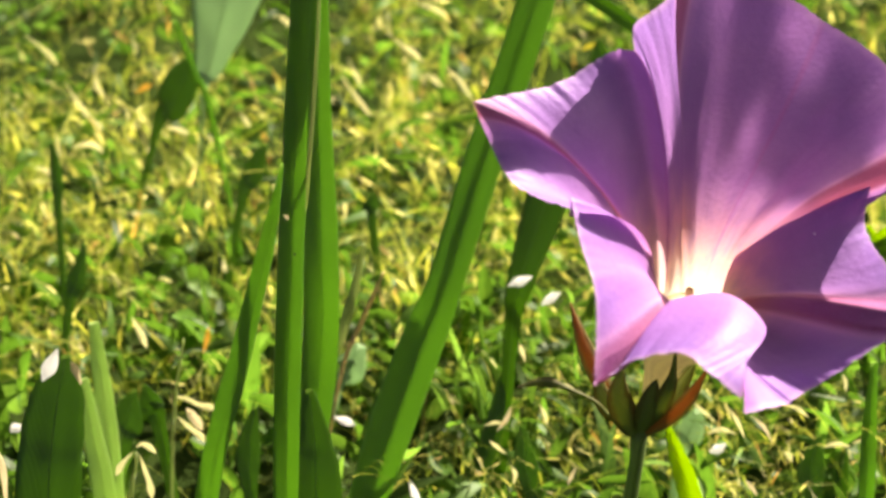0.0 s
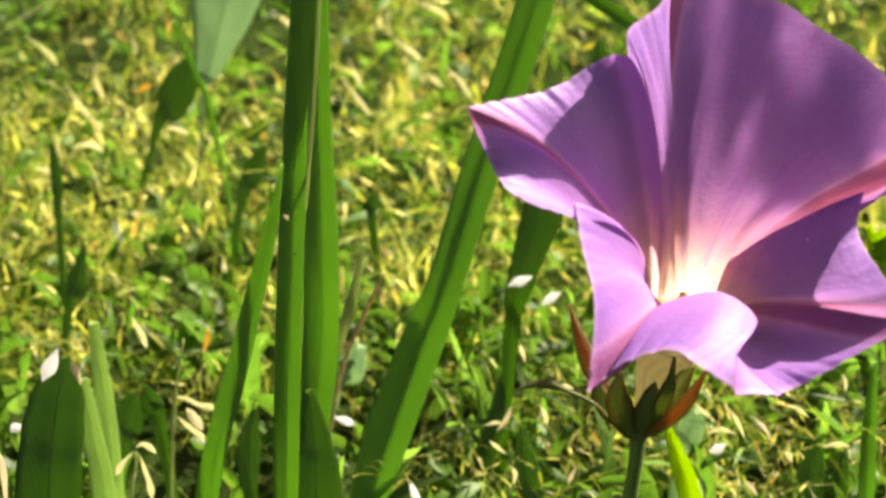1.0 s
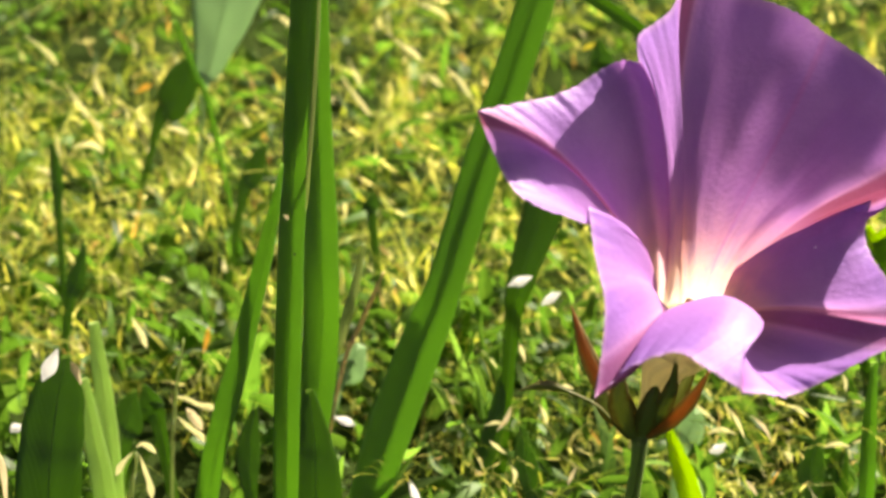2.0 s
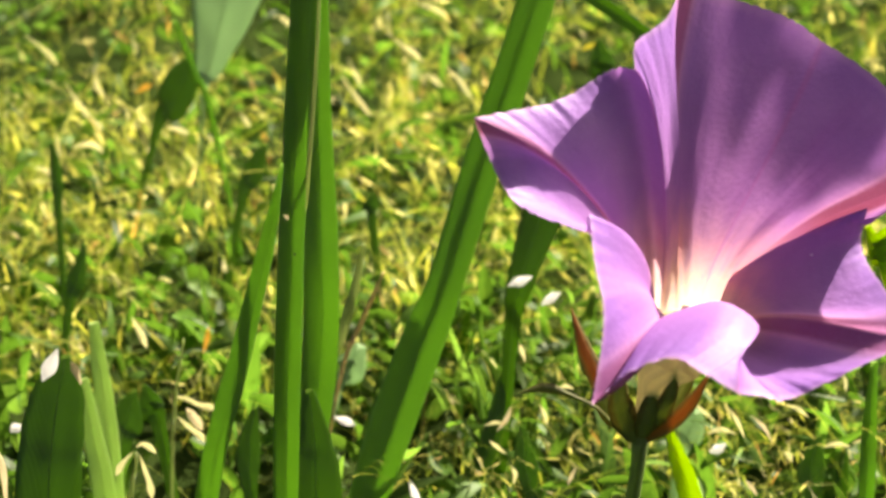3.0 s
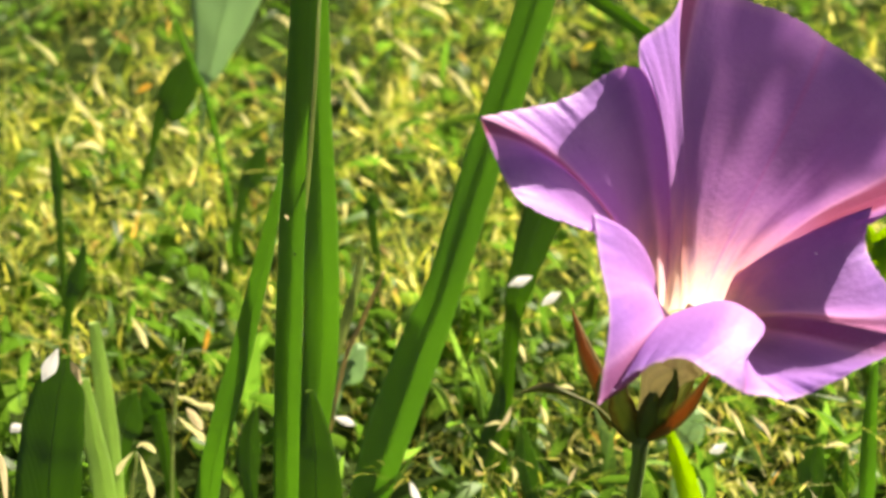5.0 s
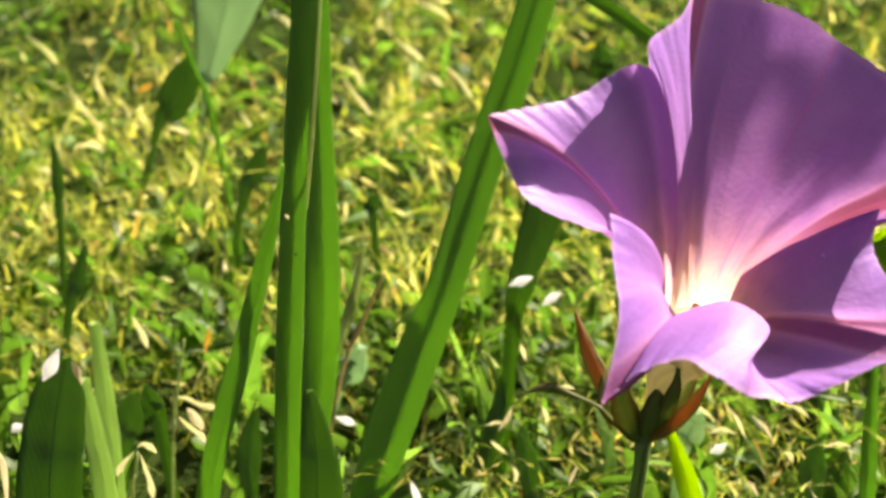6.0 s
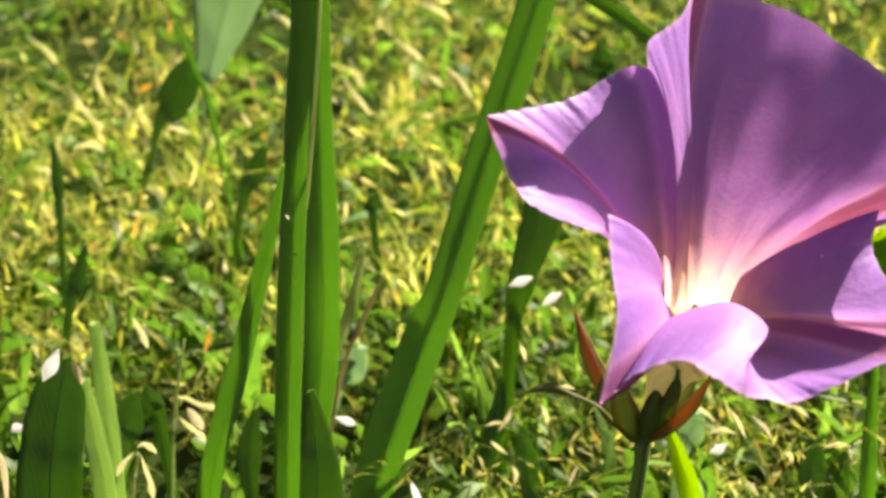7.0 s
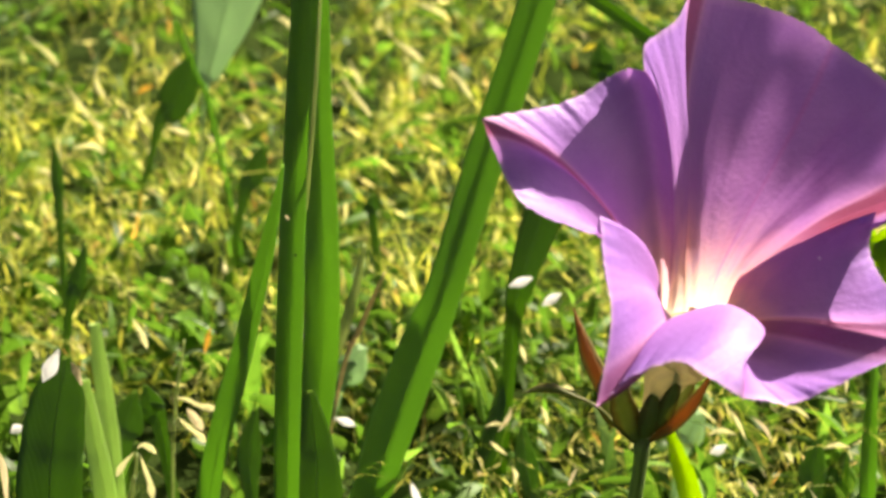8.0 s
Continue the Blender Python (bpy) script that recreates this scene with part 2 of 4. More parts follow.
def rod_mesh(name, points, radii, mat, rings=24, sides=10):
    c = spline(points, rings)
    w = spline([(x, 0) for x in radii], rings)[:, 0]
    verts, uvs = [], []
    ref = Vector((0.2, -1, 0.1))
    for r in range(rings):
        tan = Vector(c[min(r + 1, rings - 1)] - c[max(r - 1, 0)]).normalized()
        a = (ref - tan * ref.dot(tan)).normalized()
        b = tan.cross(a)
        for s in range(sides):
            t = 2 * math.pi * s / sides
            verts.append(Vector(c[r]) + (a * math.cos(t) + b * math.sin(t)) * max(w[r], 0.00005))
            uvs.append((s / sides, r / (rings - 1)))
    faces = grid_faces(rings, sides, True)
    faces.append(tuple(range(sides - 1, -1, -1)))
    faces.append(tuple((rings - 1) * sides + s for s in range(sides)))
    return mesh(name, verts, faces, mat, uvs)


# ---- ground ----
def ground():
    xs = np.concatenate([-np.geomspace(60, 0.5, 12), np.linspace(-0.4, 0.4, 60), np.geomspace(0.5, 60, 12)])
    ys = np.concatenate([-np.geomspace(60, 0.2, 12), np.linspace(0.0, 1.6, 110), np.geomspace(1.7, 120, 14)])
    verts = []
    for y in ys:
        for x in xs:
            near = abs(x) < 0.5 and -0.1 < y < 1.7
            verts.append((x, y, 0.006 * noise.noise((x * 18, y * 18, 0)) if near else 0))
    ob = new("ground", mesh("ground", verts, grid_faces(len(ys), len(xs)), SOIL))
    tagged(ob, "dark earth under low meadow plants", "ground", kind="structure")


ground()


# ---- the morning glory ----
MM = 0.001
# each handle of a rim: right, up, toward the eye (mm); bulge of the outer half along the axis, toward the eye, to the right;
# bulge of the inner half along the axis, up
LEFT_PETAL = [(-10.2, 40.1, 14.9, 0.25, -0.21, 0.10, 0.33, -0.13), (-13.9, 40.3, 11.9, 0.26, -0.13, 0.01, 0.28, 0.04), (-22.9, 34.8, 17.9, 0.18, 0.12, 0.03, 0.20, 0.08), (-30.7, 32.5, 25.3, 0.06, 0.11, 0.10, 0.16, 0.07), (-38.0, 30.7, 33.1, 0.19, 0.01, 0.01, 0.18, 0.10), (-35.3, 24.4, 26.7, 0.36, -0.02, 0.02, 0.21, 0.09), (-32.2, 18.1, 30.0, 0.17, 0.05, 0.03, 0.24, 0.08), (-28.0, 15.1, 34.0, 0.15, 0.08, 0.16, 0.28, 0.09), (-20.3, 12.1, 40.1, 0.19, 0.03, 0.08, 0.35, 0.06)]
LOW_PETAL = [(-20.3, 12.1, 40.1, 0.12, -0.05, 0.11, 0.18, 0.08), (-20.0, 14.7, 40.9, 0.14, -0.05, 0.12, 0.19, 0.09), (-19.2, 8.1, 43.1, 0.05, -0.05, 0.10, 0.17, 0.11), (-17.6, -2.1, 44.7, 0.22, -0.14, 0.07, 0.23, 0.07), (-19.3, -15.6, 44.7, 0.14, -0.23, 0.23, 0.30, 0.07), (-16.6, -12.6, 45.9, 0.15, -0.19, 0.11, 0.34, 0.07), (-14.2, -10.7, 45.5, 0.26, -0.12, 0.01, 0.36, 0.03), (-7.2, -7.9, 48.5, 0.35, -0.19, 0.28, 0.37, 0.03), (-2.7, -9.8, 51.6, 0.27, -0.27, 0.42, 0.33, -0.05), (3.3, -13.4, 51.0, 0.43, -0.15, 0.05, 0.23, -0.09)]
RIGHT_PETAL = [(3.3, -13.4, 51.0, 0.43, -0.15, 0.05, 0.23, -0.09), (10.6, -14.5, 42.0, 0.27, -0.27, -0.16, 0.29, -0.06), (14.4, -14.8, 35.6, 0.23, -0.24, -0.27, 0.36, -0.10), (22.5, -11.2, 34.0, -0.02, 0.10, -0.00, 0.42, -0.11), (36.8, -4.9, 28.8, 0.02, 0.21, -0.04, 0.52, -0.09), (32.6, 3.0, 13.0, -0.04, 0.28, 0.02, 0.57, -0.06), (30.5, 9.9, 4.0, 0.13, 0.19, 0.03, 0.51, 0.02), (31.1, 16.4, 6.7, 0.15, -0.11, -0.05, 0.43, 0.07), (30.3, 14.5, 7.2, 0.16, -0.42, -0.34, 0.32, 0.14)]
UPPER_RIGHT_PETAL = [(30.3, 14.5, 7.2, 0.20, -0.38, 0.22, 0.12, 0.08), (34.1, 16.1, 9.6, 0.11, -0.35, 0.16, 0.21, 0.09), (41.7, 22.4, 10.3, 0.18, -0.08, 0.10, 0.28, 0.09), (38.8, 30.2, 10.2, 0.13, -0.04, 0.04, 0.31, 0.09), (36.2, 36.2, 4.0, 0.05, -0.01, -0.03, 0.31, 0.07), (32.3, 41.4, -2.7, -0.06, 0.12, -0.04, 0.32, 0.04), (25.3, 46.9, -8.0, -0.16, 0.22, -0.03, 0.32, 0.00)]
TOP_PETAL = [(25.3, 46.9, -8.0, -0.16, 0.22, -0.03, 0.32, 0.00), (20.7, 50.8, -10.8, -0.20, 0.15, -0.07, 0.30, 0.02), (11.8, 54.1, -9.6, -0.21, 0.08, -0.11, 0.28, 0.03), (5.9, 55.2, -7.7, -0.22, 0.16, -0.11, 0.27, 0.03), (-0.2, 57.5, -2.7, -0.24, 0.18, -0.09, 0.26, 0.03), (-3.4, 50.5, 3.4, -0.11, 0.08, 0.06, 0.27, 0.00), (-7.0, 47.2, 8.9, 0.05, -0.05, 0.08, 0.31, -0.01), (-10.2, 44.5, 14.5, 0.14, -0.10, 0.08, 0.32, -0.09), (-10.2, 40.1, 14.9, 0.25, -0.21, 0.10, 0.33, -0.13)]
# seams where the lobe begins and ends on the throat (degrees), the handle that is its tip, its handles
PETALS = {
    "A": ((128, 203), 4, LEFT_PETAL),
    "F": ((203, 285), 4, LOW_PETAL),
    "E": ((285, 350), 4, RIGHT_PETAL),
    "D": ((350, 415), 2, UPPER_RIGHT_PETAL),
    "B": ((55, 128), 4, TOP_PETAL),
}

AXIS = Vector((0.05, 0.70, 0.71)).normalized()
SIDE = Vector((1, 0, 0))
SIDE = (SIDE - AXIS * SIDE.dot(AXIS)).normalized()
RISE = AXIS.cross(SIDE)
THROAT = 6.0


PER = 16


def petal_point(key, i, v, rim):
    """A point of a petal's surface: column i of its rim, v from throat to rim."""
    (a0, a1), tip, handles = PETALS[key]
    k, s = len(handles), i / PER
    seed = ord(key)
    ang = radians(a0 + (a1 - a0) * s / (k - 1))
    p0 = (SIDE * math.cos(ang) + RISE * math.sin(ang)) * THROAT - AXIS * 9
    frill = math.sin(s * 5.1 + seed) * 0.35 + noise.noise((s * 2.3, seed, 0)) * 0.8
    frill *= min(1.0, min(s, k - 1 - s) / 0.7)
    p3 = Vector(rim[i][:3]) + Vector((0.25, 0.15, 1)) * frill * {"A": 0.12, "E": 0.36, "F": 0.15}.get(key, 0.2)
    long, bulge, belly = (p3 - p0).length, rim[i][3], rim[i][4]
    inner, rise = rim[i][6], rim[i][7]
    p1 = p0 + AXIS * long * inner + Vector((0, 1, 0)) * long * rise
    p2 = p0.lerp(p3, 0.66) + AXIS * long * bulge + Vector((rim[i][5], 0, belly)) * long
    w = 1 - v
    p = p0 * w ** 3 + p1 * 3 * w * w * v + p2 * 3 * w * v * v + p3 * v ** 3
    wide = max(tip, k - 1 - tip)
    u = max(0.02, 0.5 - (tip - s) / wide * 0.5) if key == "D" and s < tip else s / tip * 0.5 if s < tip else 0.5 + (s - tip) / (k - 1 - tip) * 0.5
    ridge = math.exp(-((u - 0.5) / (0.08 if key == "B" else 0.06)) ** 2) * math.sin(math.pi * min(v * 1.1, 1)) * min(1.0, max(0.0, (v - 0.15) * 2.5)) * (1.0 if key in "AB" else 0.6)
    edge = max(0.0, v - 0.80) / 0.20
    calm = 0.35 if key in "BD" else 1.0
    crimp = edge * calm * (0.45 * noise.noise((s * 5, seed, 2)) + 0.25 * noise.noise((s * 14, seed, 5)))
    pucker = 0.10 * min(1.0, v * 2) * (1 - edge) * (noise.noise((s * 2.6, v * 7, seed)) + 0.5 * noise.noise((s * 6, v * 13, seed + 3)))
    if key in "BD":
        pucker += 1.15 * min(1.0, v * 1.5) * (1 - edge) * noise.noise((s * 0.85, v * 3.6, 7.3 if key == "B" else 2.1)) + 0.22 * min(1.0, v * 1.5) * (1 - edge) * noise.noise((s * 2.4, v * 6.5, 4.4))
    p += (p3 - p0).normalized() * (0.30 * min(1.0, min(s, k - 1 - s) / 0.3) * max(0.0, v - 0.9) / 0.1 * noise.noise((s * 11, seed, 8)))
    fold = 0.0
    if key == "F":
        fold = -1.1 * math.exp(-((s - 5.2) / 0.45) ** 2) * max(0.0, v - 0.4)
    if key == "E":
        fold = -(1.4 * math.exp(-((s - 1.15) / 0.17) ** 2) + 0.7 * math.exp(-((s - 0.78) / 0.10) ** 2)) * max(0.0, v - 0.35)
    calm_seam = min(1.0, min(s, k - 1 - s) / 0.7)
    return p + AXIS * (ridge + fold + calm_seam * (crimp + pucker + 0.25 * v * noise.noise((u * 6, v * 3, seed)))), u


def petal_rim(key):
    """The rim runs smoothly to the pointed tip and smoothly away from it."""
    _, tip, handles = PETALS[key]
    low, high = spline(handles[:tip + 1], tip * PER + 1), spline(handles[tip:], (len(handles) - 1 - tip) * PER + 1)
    return np.vstack([low, high[1:]])


def petal_hinge(key):
    """The fold along a petal's mid band: a point on it and its direction."""
    rim, tip = petal_rim(key), PETALS[key][1] * PER
    low, high = petal_point(key, tip, 0.35, rim)[0] * MM, petal_point(key, tip, 1.0, rim)[0] * MM
    return low, (high - low).normalized()


def swung(key, degrees):
    foot, line = petal_hinge(key)
    return Matrix.Translation(foot) @ Matrix.Rotation(radians(degrees), 4, line) @ Matrix.Translation(-foot)


def petal_mesh(key, half=None, rows=44):
    rim = petal_rim(key)
    n, tip = len(rim), PETALS[key][1] * PER
    first, last = {None: (0, n), 0: (0, tip + 7), 1: (tip - 5, n)}[half]
    verts, uvs = [], []
    for r in range(rows):
        v = r / (rows - 1)
        for i in range(first, last):
            p, u = petal_point(key, i, v, rim)
            beyond = 0 if half is None else max(0, i - tip) if half == 0 else max(0, tip - i)
            verts.append((p - AXIS * 0.067 * beyond) * MM)
            uvs.append((u, v))
    return mesh("petal", verts, grid_faces(rows, last - first), PETAL, uvs)


def morning_glory():
    """Funnel flower on its calyx; flower space is right, up, toward the eye."""
    base = new("morning_glory")
    tilt = pose(0, 0, 0, 90 - PITCH, 0, 0)
    root = Vector((0.0365, 0.4217, 0.1116))
    base.matrix_world = Matrix.Translation(root) @ tilt
    tagged(base, "violet morning glory in bloom on a green stem above the grass", "flower")
    throat = Vector((0.0431, 0.4090, 0.1454))
    origin = (base.matrix_world.inverted() @ throat) / MM
    shift = Matrix.Translation(origin * MM)
    # the tube is the corolla's own mesh; petals hang on it
    down = -origin
    c = [down * 0.93, down * 0.62, down * 0.45, AXIS * -13, AXIS * -8.6]
    tube = rod_mesh("corolla", [p * MM for p in c], [r * MM for r in (1.6, 3.2, 4.8, 6.1, 6.3)], TUBE, 26, 28)
    bm = bmesh.new()
    bm.from_mesh(tube)
    caps = [f for f in bm.faces if len(f.verts) > 4]
    bmesh.ops.delete(bm, geom=caps, context="FACES")
    bm.to_mesh(tube)
    bm.free()
    corolla = part("corolla", tube, base, "cream-coloured flower tube")
    corolla.matrix_basis = shift
    petals = {}
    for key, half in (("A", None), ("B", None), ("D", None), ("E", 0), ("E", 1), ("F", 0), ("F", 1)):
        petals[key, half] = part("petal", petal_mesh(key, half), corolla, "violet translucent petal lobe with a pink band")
    foot, head = -AXIS * 15, Vector((0.2, 0.0, 0)) - AXIS * 1.6
    part("stamen", blade_mesh("stamen", [foot * MM, (foot * 0.4 + head * 0.6) * MM, head * 0.9 * MM, head * MM + AXIS * 0.0006], [0.0006, 0.0006, 0.0016, 0.0008], ANTHER, (0, 0, 1), 0.8, 0, 16, 0.0003, False, True), corolla, "peach-coloured anther on its filament")
    for host, place in ((("E", 1), (21.1, 8.4, 8.2)), (("F", 0), (-15.3, -1.1, 36.1)), (("F", 1), (-10.7, -7.9, 37.2))):
        grain = bmesh.new()
        bmesh.ops.create_icosphere(grain, subdivisions=2, radius=0.00017)
        me = bpy.data.meshes.new("pollen_grain")
        grain.to_mesh(me)
        grain.free()
        me.materials.append(WHITE)
        part("pollen_grain", me, petals[host], "white pollen grain").location = Vector(place) * MM
    # calyx and stem, in base space (mm)
    outer_sepals = [
        (SEPAL_RED, [(-3, 3.5, 1), (-6.5, 9.0, 3), (-10.0, 16.0, 5), (-12.8, 24.4, 5.5)], [2.2, 3.6, 3.0, 0.3]),
        (SEPAL_RED, [(1, 0, 2), (4.8, 2.8, 6), (8.6, 6.8, 9), (12.2, 12.8, 11)], [1.8, 3.0, 2.6, 0.3]),
        (SEPAL, [(-1.5, 0.5, 3), (-5, 3.0, 6), (-8.5, 6.4, 8), (-13, 8.6, 9), (-16.5, 9.8, 9), (-19, 9.9, 9), (-22.6, 9.0, 9)], [1.4, 0.9, 0.7, 0.7, 1.8, 1.5, 0.2]),
        (SEPAL, [(-1, 0, 3), (-3.0, 4, 7), (-4.2, 8.0, 10), (-3.6, 12.5, 11)], [2.8, 5.2, 4.0, 0.5]),
    ]
    inner_sepals = [
        (SEPAL, [(0.2, 0.6, 4), (1.0, 4.0, 9), (1.6, 7.6, 12), (2.4, 10.6, 14)], [2.4, 4.4, 3.2, 0.4]),
        (SEPAL, [(1.4, 2, 5), (3.4, 5.5, 11), (4.6, 9.5, 16), (5.0, 12.0, 18), (5.2, 15.5, 21)], [2.0, 3.2, 2.6, 1.3, 0.5]),
        (SEPAL, [(1.5, 0.8, 1), (5.4, 4.8, 4), (8.0, 9.5, 5), (10.2, 13.4, 6)], [1.8, 3.4, 2.8, 0.4]),
        (SEPAL, [(-2.4, 1.5, 1), (-6, 5.0, 5), (-7.4, 9, 6), (-7.6, 12.5, 6)], [1.5, 3.2, 2.4, 0.3]),
    ]
    for mat, pts, w in outer_sepals + inner_sepals:
        part("sepal", blade_mesh("sepal", [Vector(p) * MM for p in pts], [x * MM for x in w], mat, (0, 0, 1), -0.5, 0, 20, 0.0005, False), base, "reddish pointed sepal" if mat is SEPAL_RED else "dark green pointed sepal")
    low = base.matrix_world.inverted() @ Vector((root.x - 0.004, root.y + 0.012, -0.004))
    mid = base.matrix_world.inverted() @ Vector((root.x - 0.0015, root.y + 0.004, root.z - 0.03))
    part("stem", rod_mesh("stem", [low, mid, Vector((0, -0.004, 0)), Vector((0, 0.001, 0.001))], [0.0017, 0.0015, 0.0014, 0.0024], STEM, 30, 12), base, "slender green stem")
    return base, corolla, petals, shift


glory, corolla, petals, corolla_rest = morning_glory()


# ---- broad leaves that can be told apart ----
def leaf_blade(label, points, widths, mat, name="strap_leaf", category="leaf", group="strap leaves", rib=0.22, rib_mat=None, **more):
    """A leaf as a thing: its lamina and the midrib along the keel."""
    foot = Vector(points[0])
    foot.z = 0
    thing = new(name)
    thing.location = foot
    tagged(thing, label, category, group)
    pts = [Vector(p) for p in points]
    me = blade_mesh("lamina", pts, [w * MM for w in widths], mat, **more)
    me.transform(Matrix.Translation(-foot))
    part("lamina", me, thing)
    rings, cols = 40, 9
    rad = [0.00012 * rib + 0.018 * rib * MM * max(widths) * (1 - r / rings) for r in range(2, rings - 2)]
    # a thick keel stands out on the underside
    back = rings * cols if rib_mat else 0
    line = [me.vertices[back + r * cols + 4].co + Vector((0, 0.7 * k if back else 0, 0)) for r, k in zip(range(2, rings - 2), rad)]
    part("midrib", rod_mesh("midrib", line, rad, rib_mat or MIDRIB, rings, 8), thing, "dark thick midrib" if rib_mat else "paler midrib")
    return thing


leaf_blade("tall green strap leaf with a keeled midrib", [(-0.0350, 0.4984, 0.0587), (-0.0344, 0.5117, 0.0917), (-0.0335, 0.5306, 0.1250), (-0.0322, 0.5497, 0.1589), (-0.0309, 0.5666, 0.1875)], [5.6, 6.0, 5.6, 4.8, 3.5], GREEN_BLADE)
leaf_blade("tall green strap leaf behind another one", [(-0.0309, 0.5118, 0.0517), (-0.0282, 0.5235, 0.0807), (-0.0279, 0.5327, 0.1035), (-0.0290, 0.5495, 0.1319), (-0.0292, 0.5641, 0.1547), (-0.0297, 0.5814, 0.1840)], [6.0, 8.0, 8.0, 6.6, 5.0, 3.5], GREEN_BLADE)
leaf_blade("slanting green strap leaf tapering to its tip", [(-0.0519, 0.4936, 0.0612), (-0.0442, 0.5058, 0.0916), (-0.0384, 0.5152, 0.1147), (-0.0355, 0.5230, 0.1291)], [6.6, 6.1, 4.4, 0.8], GREEN_BLADE, face=(-0.6, -0.8, 0.0), keel=0.25)
leaf_blade("long leaning green strap leaf with a fold", [(-0.0180, 0.5518, 0.0307), (-0.0068, 0.5645, 0.0620), (0.0008, 0.5718, 0.0801), (0.0100, 0.5874, 0.1056), (0.0235, 0.6075, 0.1419), (0.0337, 0.6252, 0.1723)], [10.5, 11.5, 9.5, 10.0, 9.6, 7.5], GREEN_BLADE, rib=3.0, rib_mat=KEEL, face=(-0.35, -0.9, 0.0), keel=0.3)
leaf_blade("pale green narrow leaf with a dry tip", [(-0.0814, 0.5385, 0.0377), (-0.0841, 0.5437, 0.0506), (-0.0869, 0.5493, 0.0645)], [5.6, 5.0, 3.2], SOFT_BLADE, rib=0.3, keel=0.15)
leaf_blade("pale green narrow upright leaf", [(-0.0797, 0.5447, 0.0345), (-0.0823, 0.5531, 0.0551), (-0.0851, 0.5608, 0.0743)], [4.6, 4.8, 2.8], SOFT_BLADE, rib=0.3, keel=0.15)
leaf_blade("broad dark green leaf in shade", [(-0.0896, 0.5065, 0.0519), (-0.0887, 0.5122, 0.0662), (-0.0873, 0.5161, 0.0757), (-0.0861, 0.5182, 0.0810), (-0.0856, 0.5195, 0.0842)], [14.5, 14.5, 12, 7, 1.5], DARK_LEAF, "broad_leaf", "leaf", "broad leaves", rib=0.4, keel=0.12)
leaf_blade("thin pale grass leaf", [(-0.0311, 0.5794, 0.0457), (-0.0258, 0.5854, 0.0604), (-0.0222, 0.5902, 0.0724), (-0.0200, 0.5940, 0.0817)], [2.4, 2.8, 2.2, 0.6], PALE_BLADE)
leaf_blade("dark green leaf stump at the foot of the strap leaves", [(-0.0287, 0.5065, 0.0519), (-0.0292, 0.5122, 0.0662), (-0.0306, 0.5165, 0.0769)], [12, 8, 2.5], DARK_LEAF, "broad_leaf", "leaf", "broad leaves", rib=0.4, keel=0.12)
leaf_blade("tall dark green leaf standing behind the flower", [(0.0178, 0.5985, 0.0529), (0.0202, 0.5983, 0.0702), (0.0314, 0.6110, 0.1015), (0.0372, 0.6155, 0.1145)], [4.0, 7.4, 12.0, 4.0], DARK_LEAF, keel=0.3)
leaf_blade("bright lime green leaf in full sun", [(0.0615, 0.5509, 0.0284), (0.0580, 0.5556, 0.0400), (0.0549, 0.5590, 0.0484)], [6, 4.5, 1], LIME_BLADE)
leaf_blade("upright mid-green grass leaf", [(0.1009, 0.5340, 0.0401), (0.1017, 0.5402, 0.0553), (0.1031, 0.5463, 0.0703)], [4, 3.6, 1.5], GREEN_BLADE)
leaf_blade("dark green stalk leaning behind the flower", [(0.1001, 0.6556, 0.0740), (0.0785, 0.6549, 0.0991), (0.0621, 0.6503, 0.1143), (0.0499, 0.6536, 0.1224), (0.0392, 0.6563, 0.1292), (0.0269, 0.6592, 0.1363)], [4, 4, 4, 4, 4, 3], DARK_LEAF)
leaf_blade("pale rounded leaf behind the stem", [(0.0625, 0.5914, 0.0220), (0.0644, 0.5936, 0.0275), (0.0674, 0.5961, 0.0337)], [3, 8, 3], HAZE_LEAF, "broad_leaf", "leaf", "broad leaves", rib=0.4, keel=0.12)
leaf_blade("light green leaf beside the flower", [(0.0906, 0.4603, 0.1245), (0.0873, 0.4628, 0.1307), (0.0845, 0.4653, 0.1370)], [5, 4.5, 1], LIME_BLADE, "broad_leaf", "leaf", "broad leaves")
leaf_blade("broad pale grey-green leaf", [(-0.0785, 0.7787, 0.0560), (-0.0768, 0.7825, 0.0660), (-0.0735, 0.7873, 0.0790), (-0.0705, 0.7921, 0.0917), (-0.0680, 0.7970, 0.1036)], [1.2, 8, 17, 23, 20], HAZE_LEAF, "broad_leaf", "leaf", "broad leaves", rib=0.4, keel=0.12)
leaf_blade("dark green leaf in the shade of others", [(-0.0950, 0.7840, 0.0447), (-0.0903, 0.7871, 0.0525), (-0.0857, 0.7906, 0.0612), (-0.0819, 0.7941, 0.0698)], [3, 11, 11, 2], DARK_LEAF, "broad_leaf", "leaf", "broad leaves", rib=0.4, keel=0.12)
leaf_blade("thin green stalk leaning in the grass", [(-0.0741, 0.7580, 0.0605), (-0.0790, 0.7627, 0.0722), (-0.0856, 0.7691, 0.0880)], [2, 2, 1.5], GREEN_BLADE)


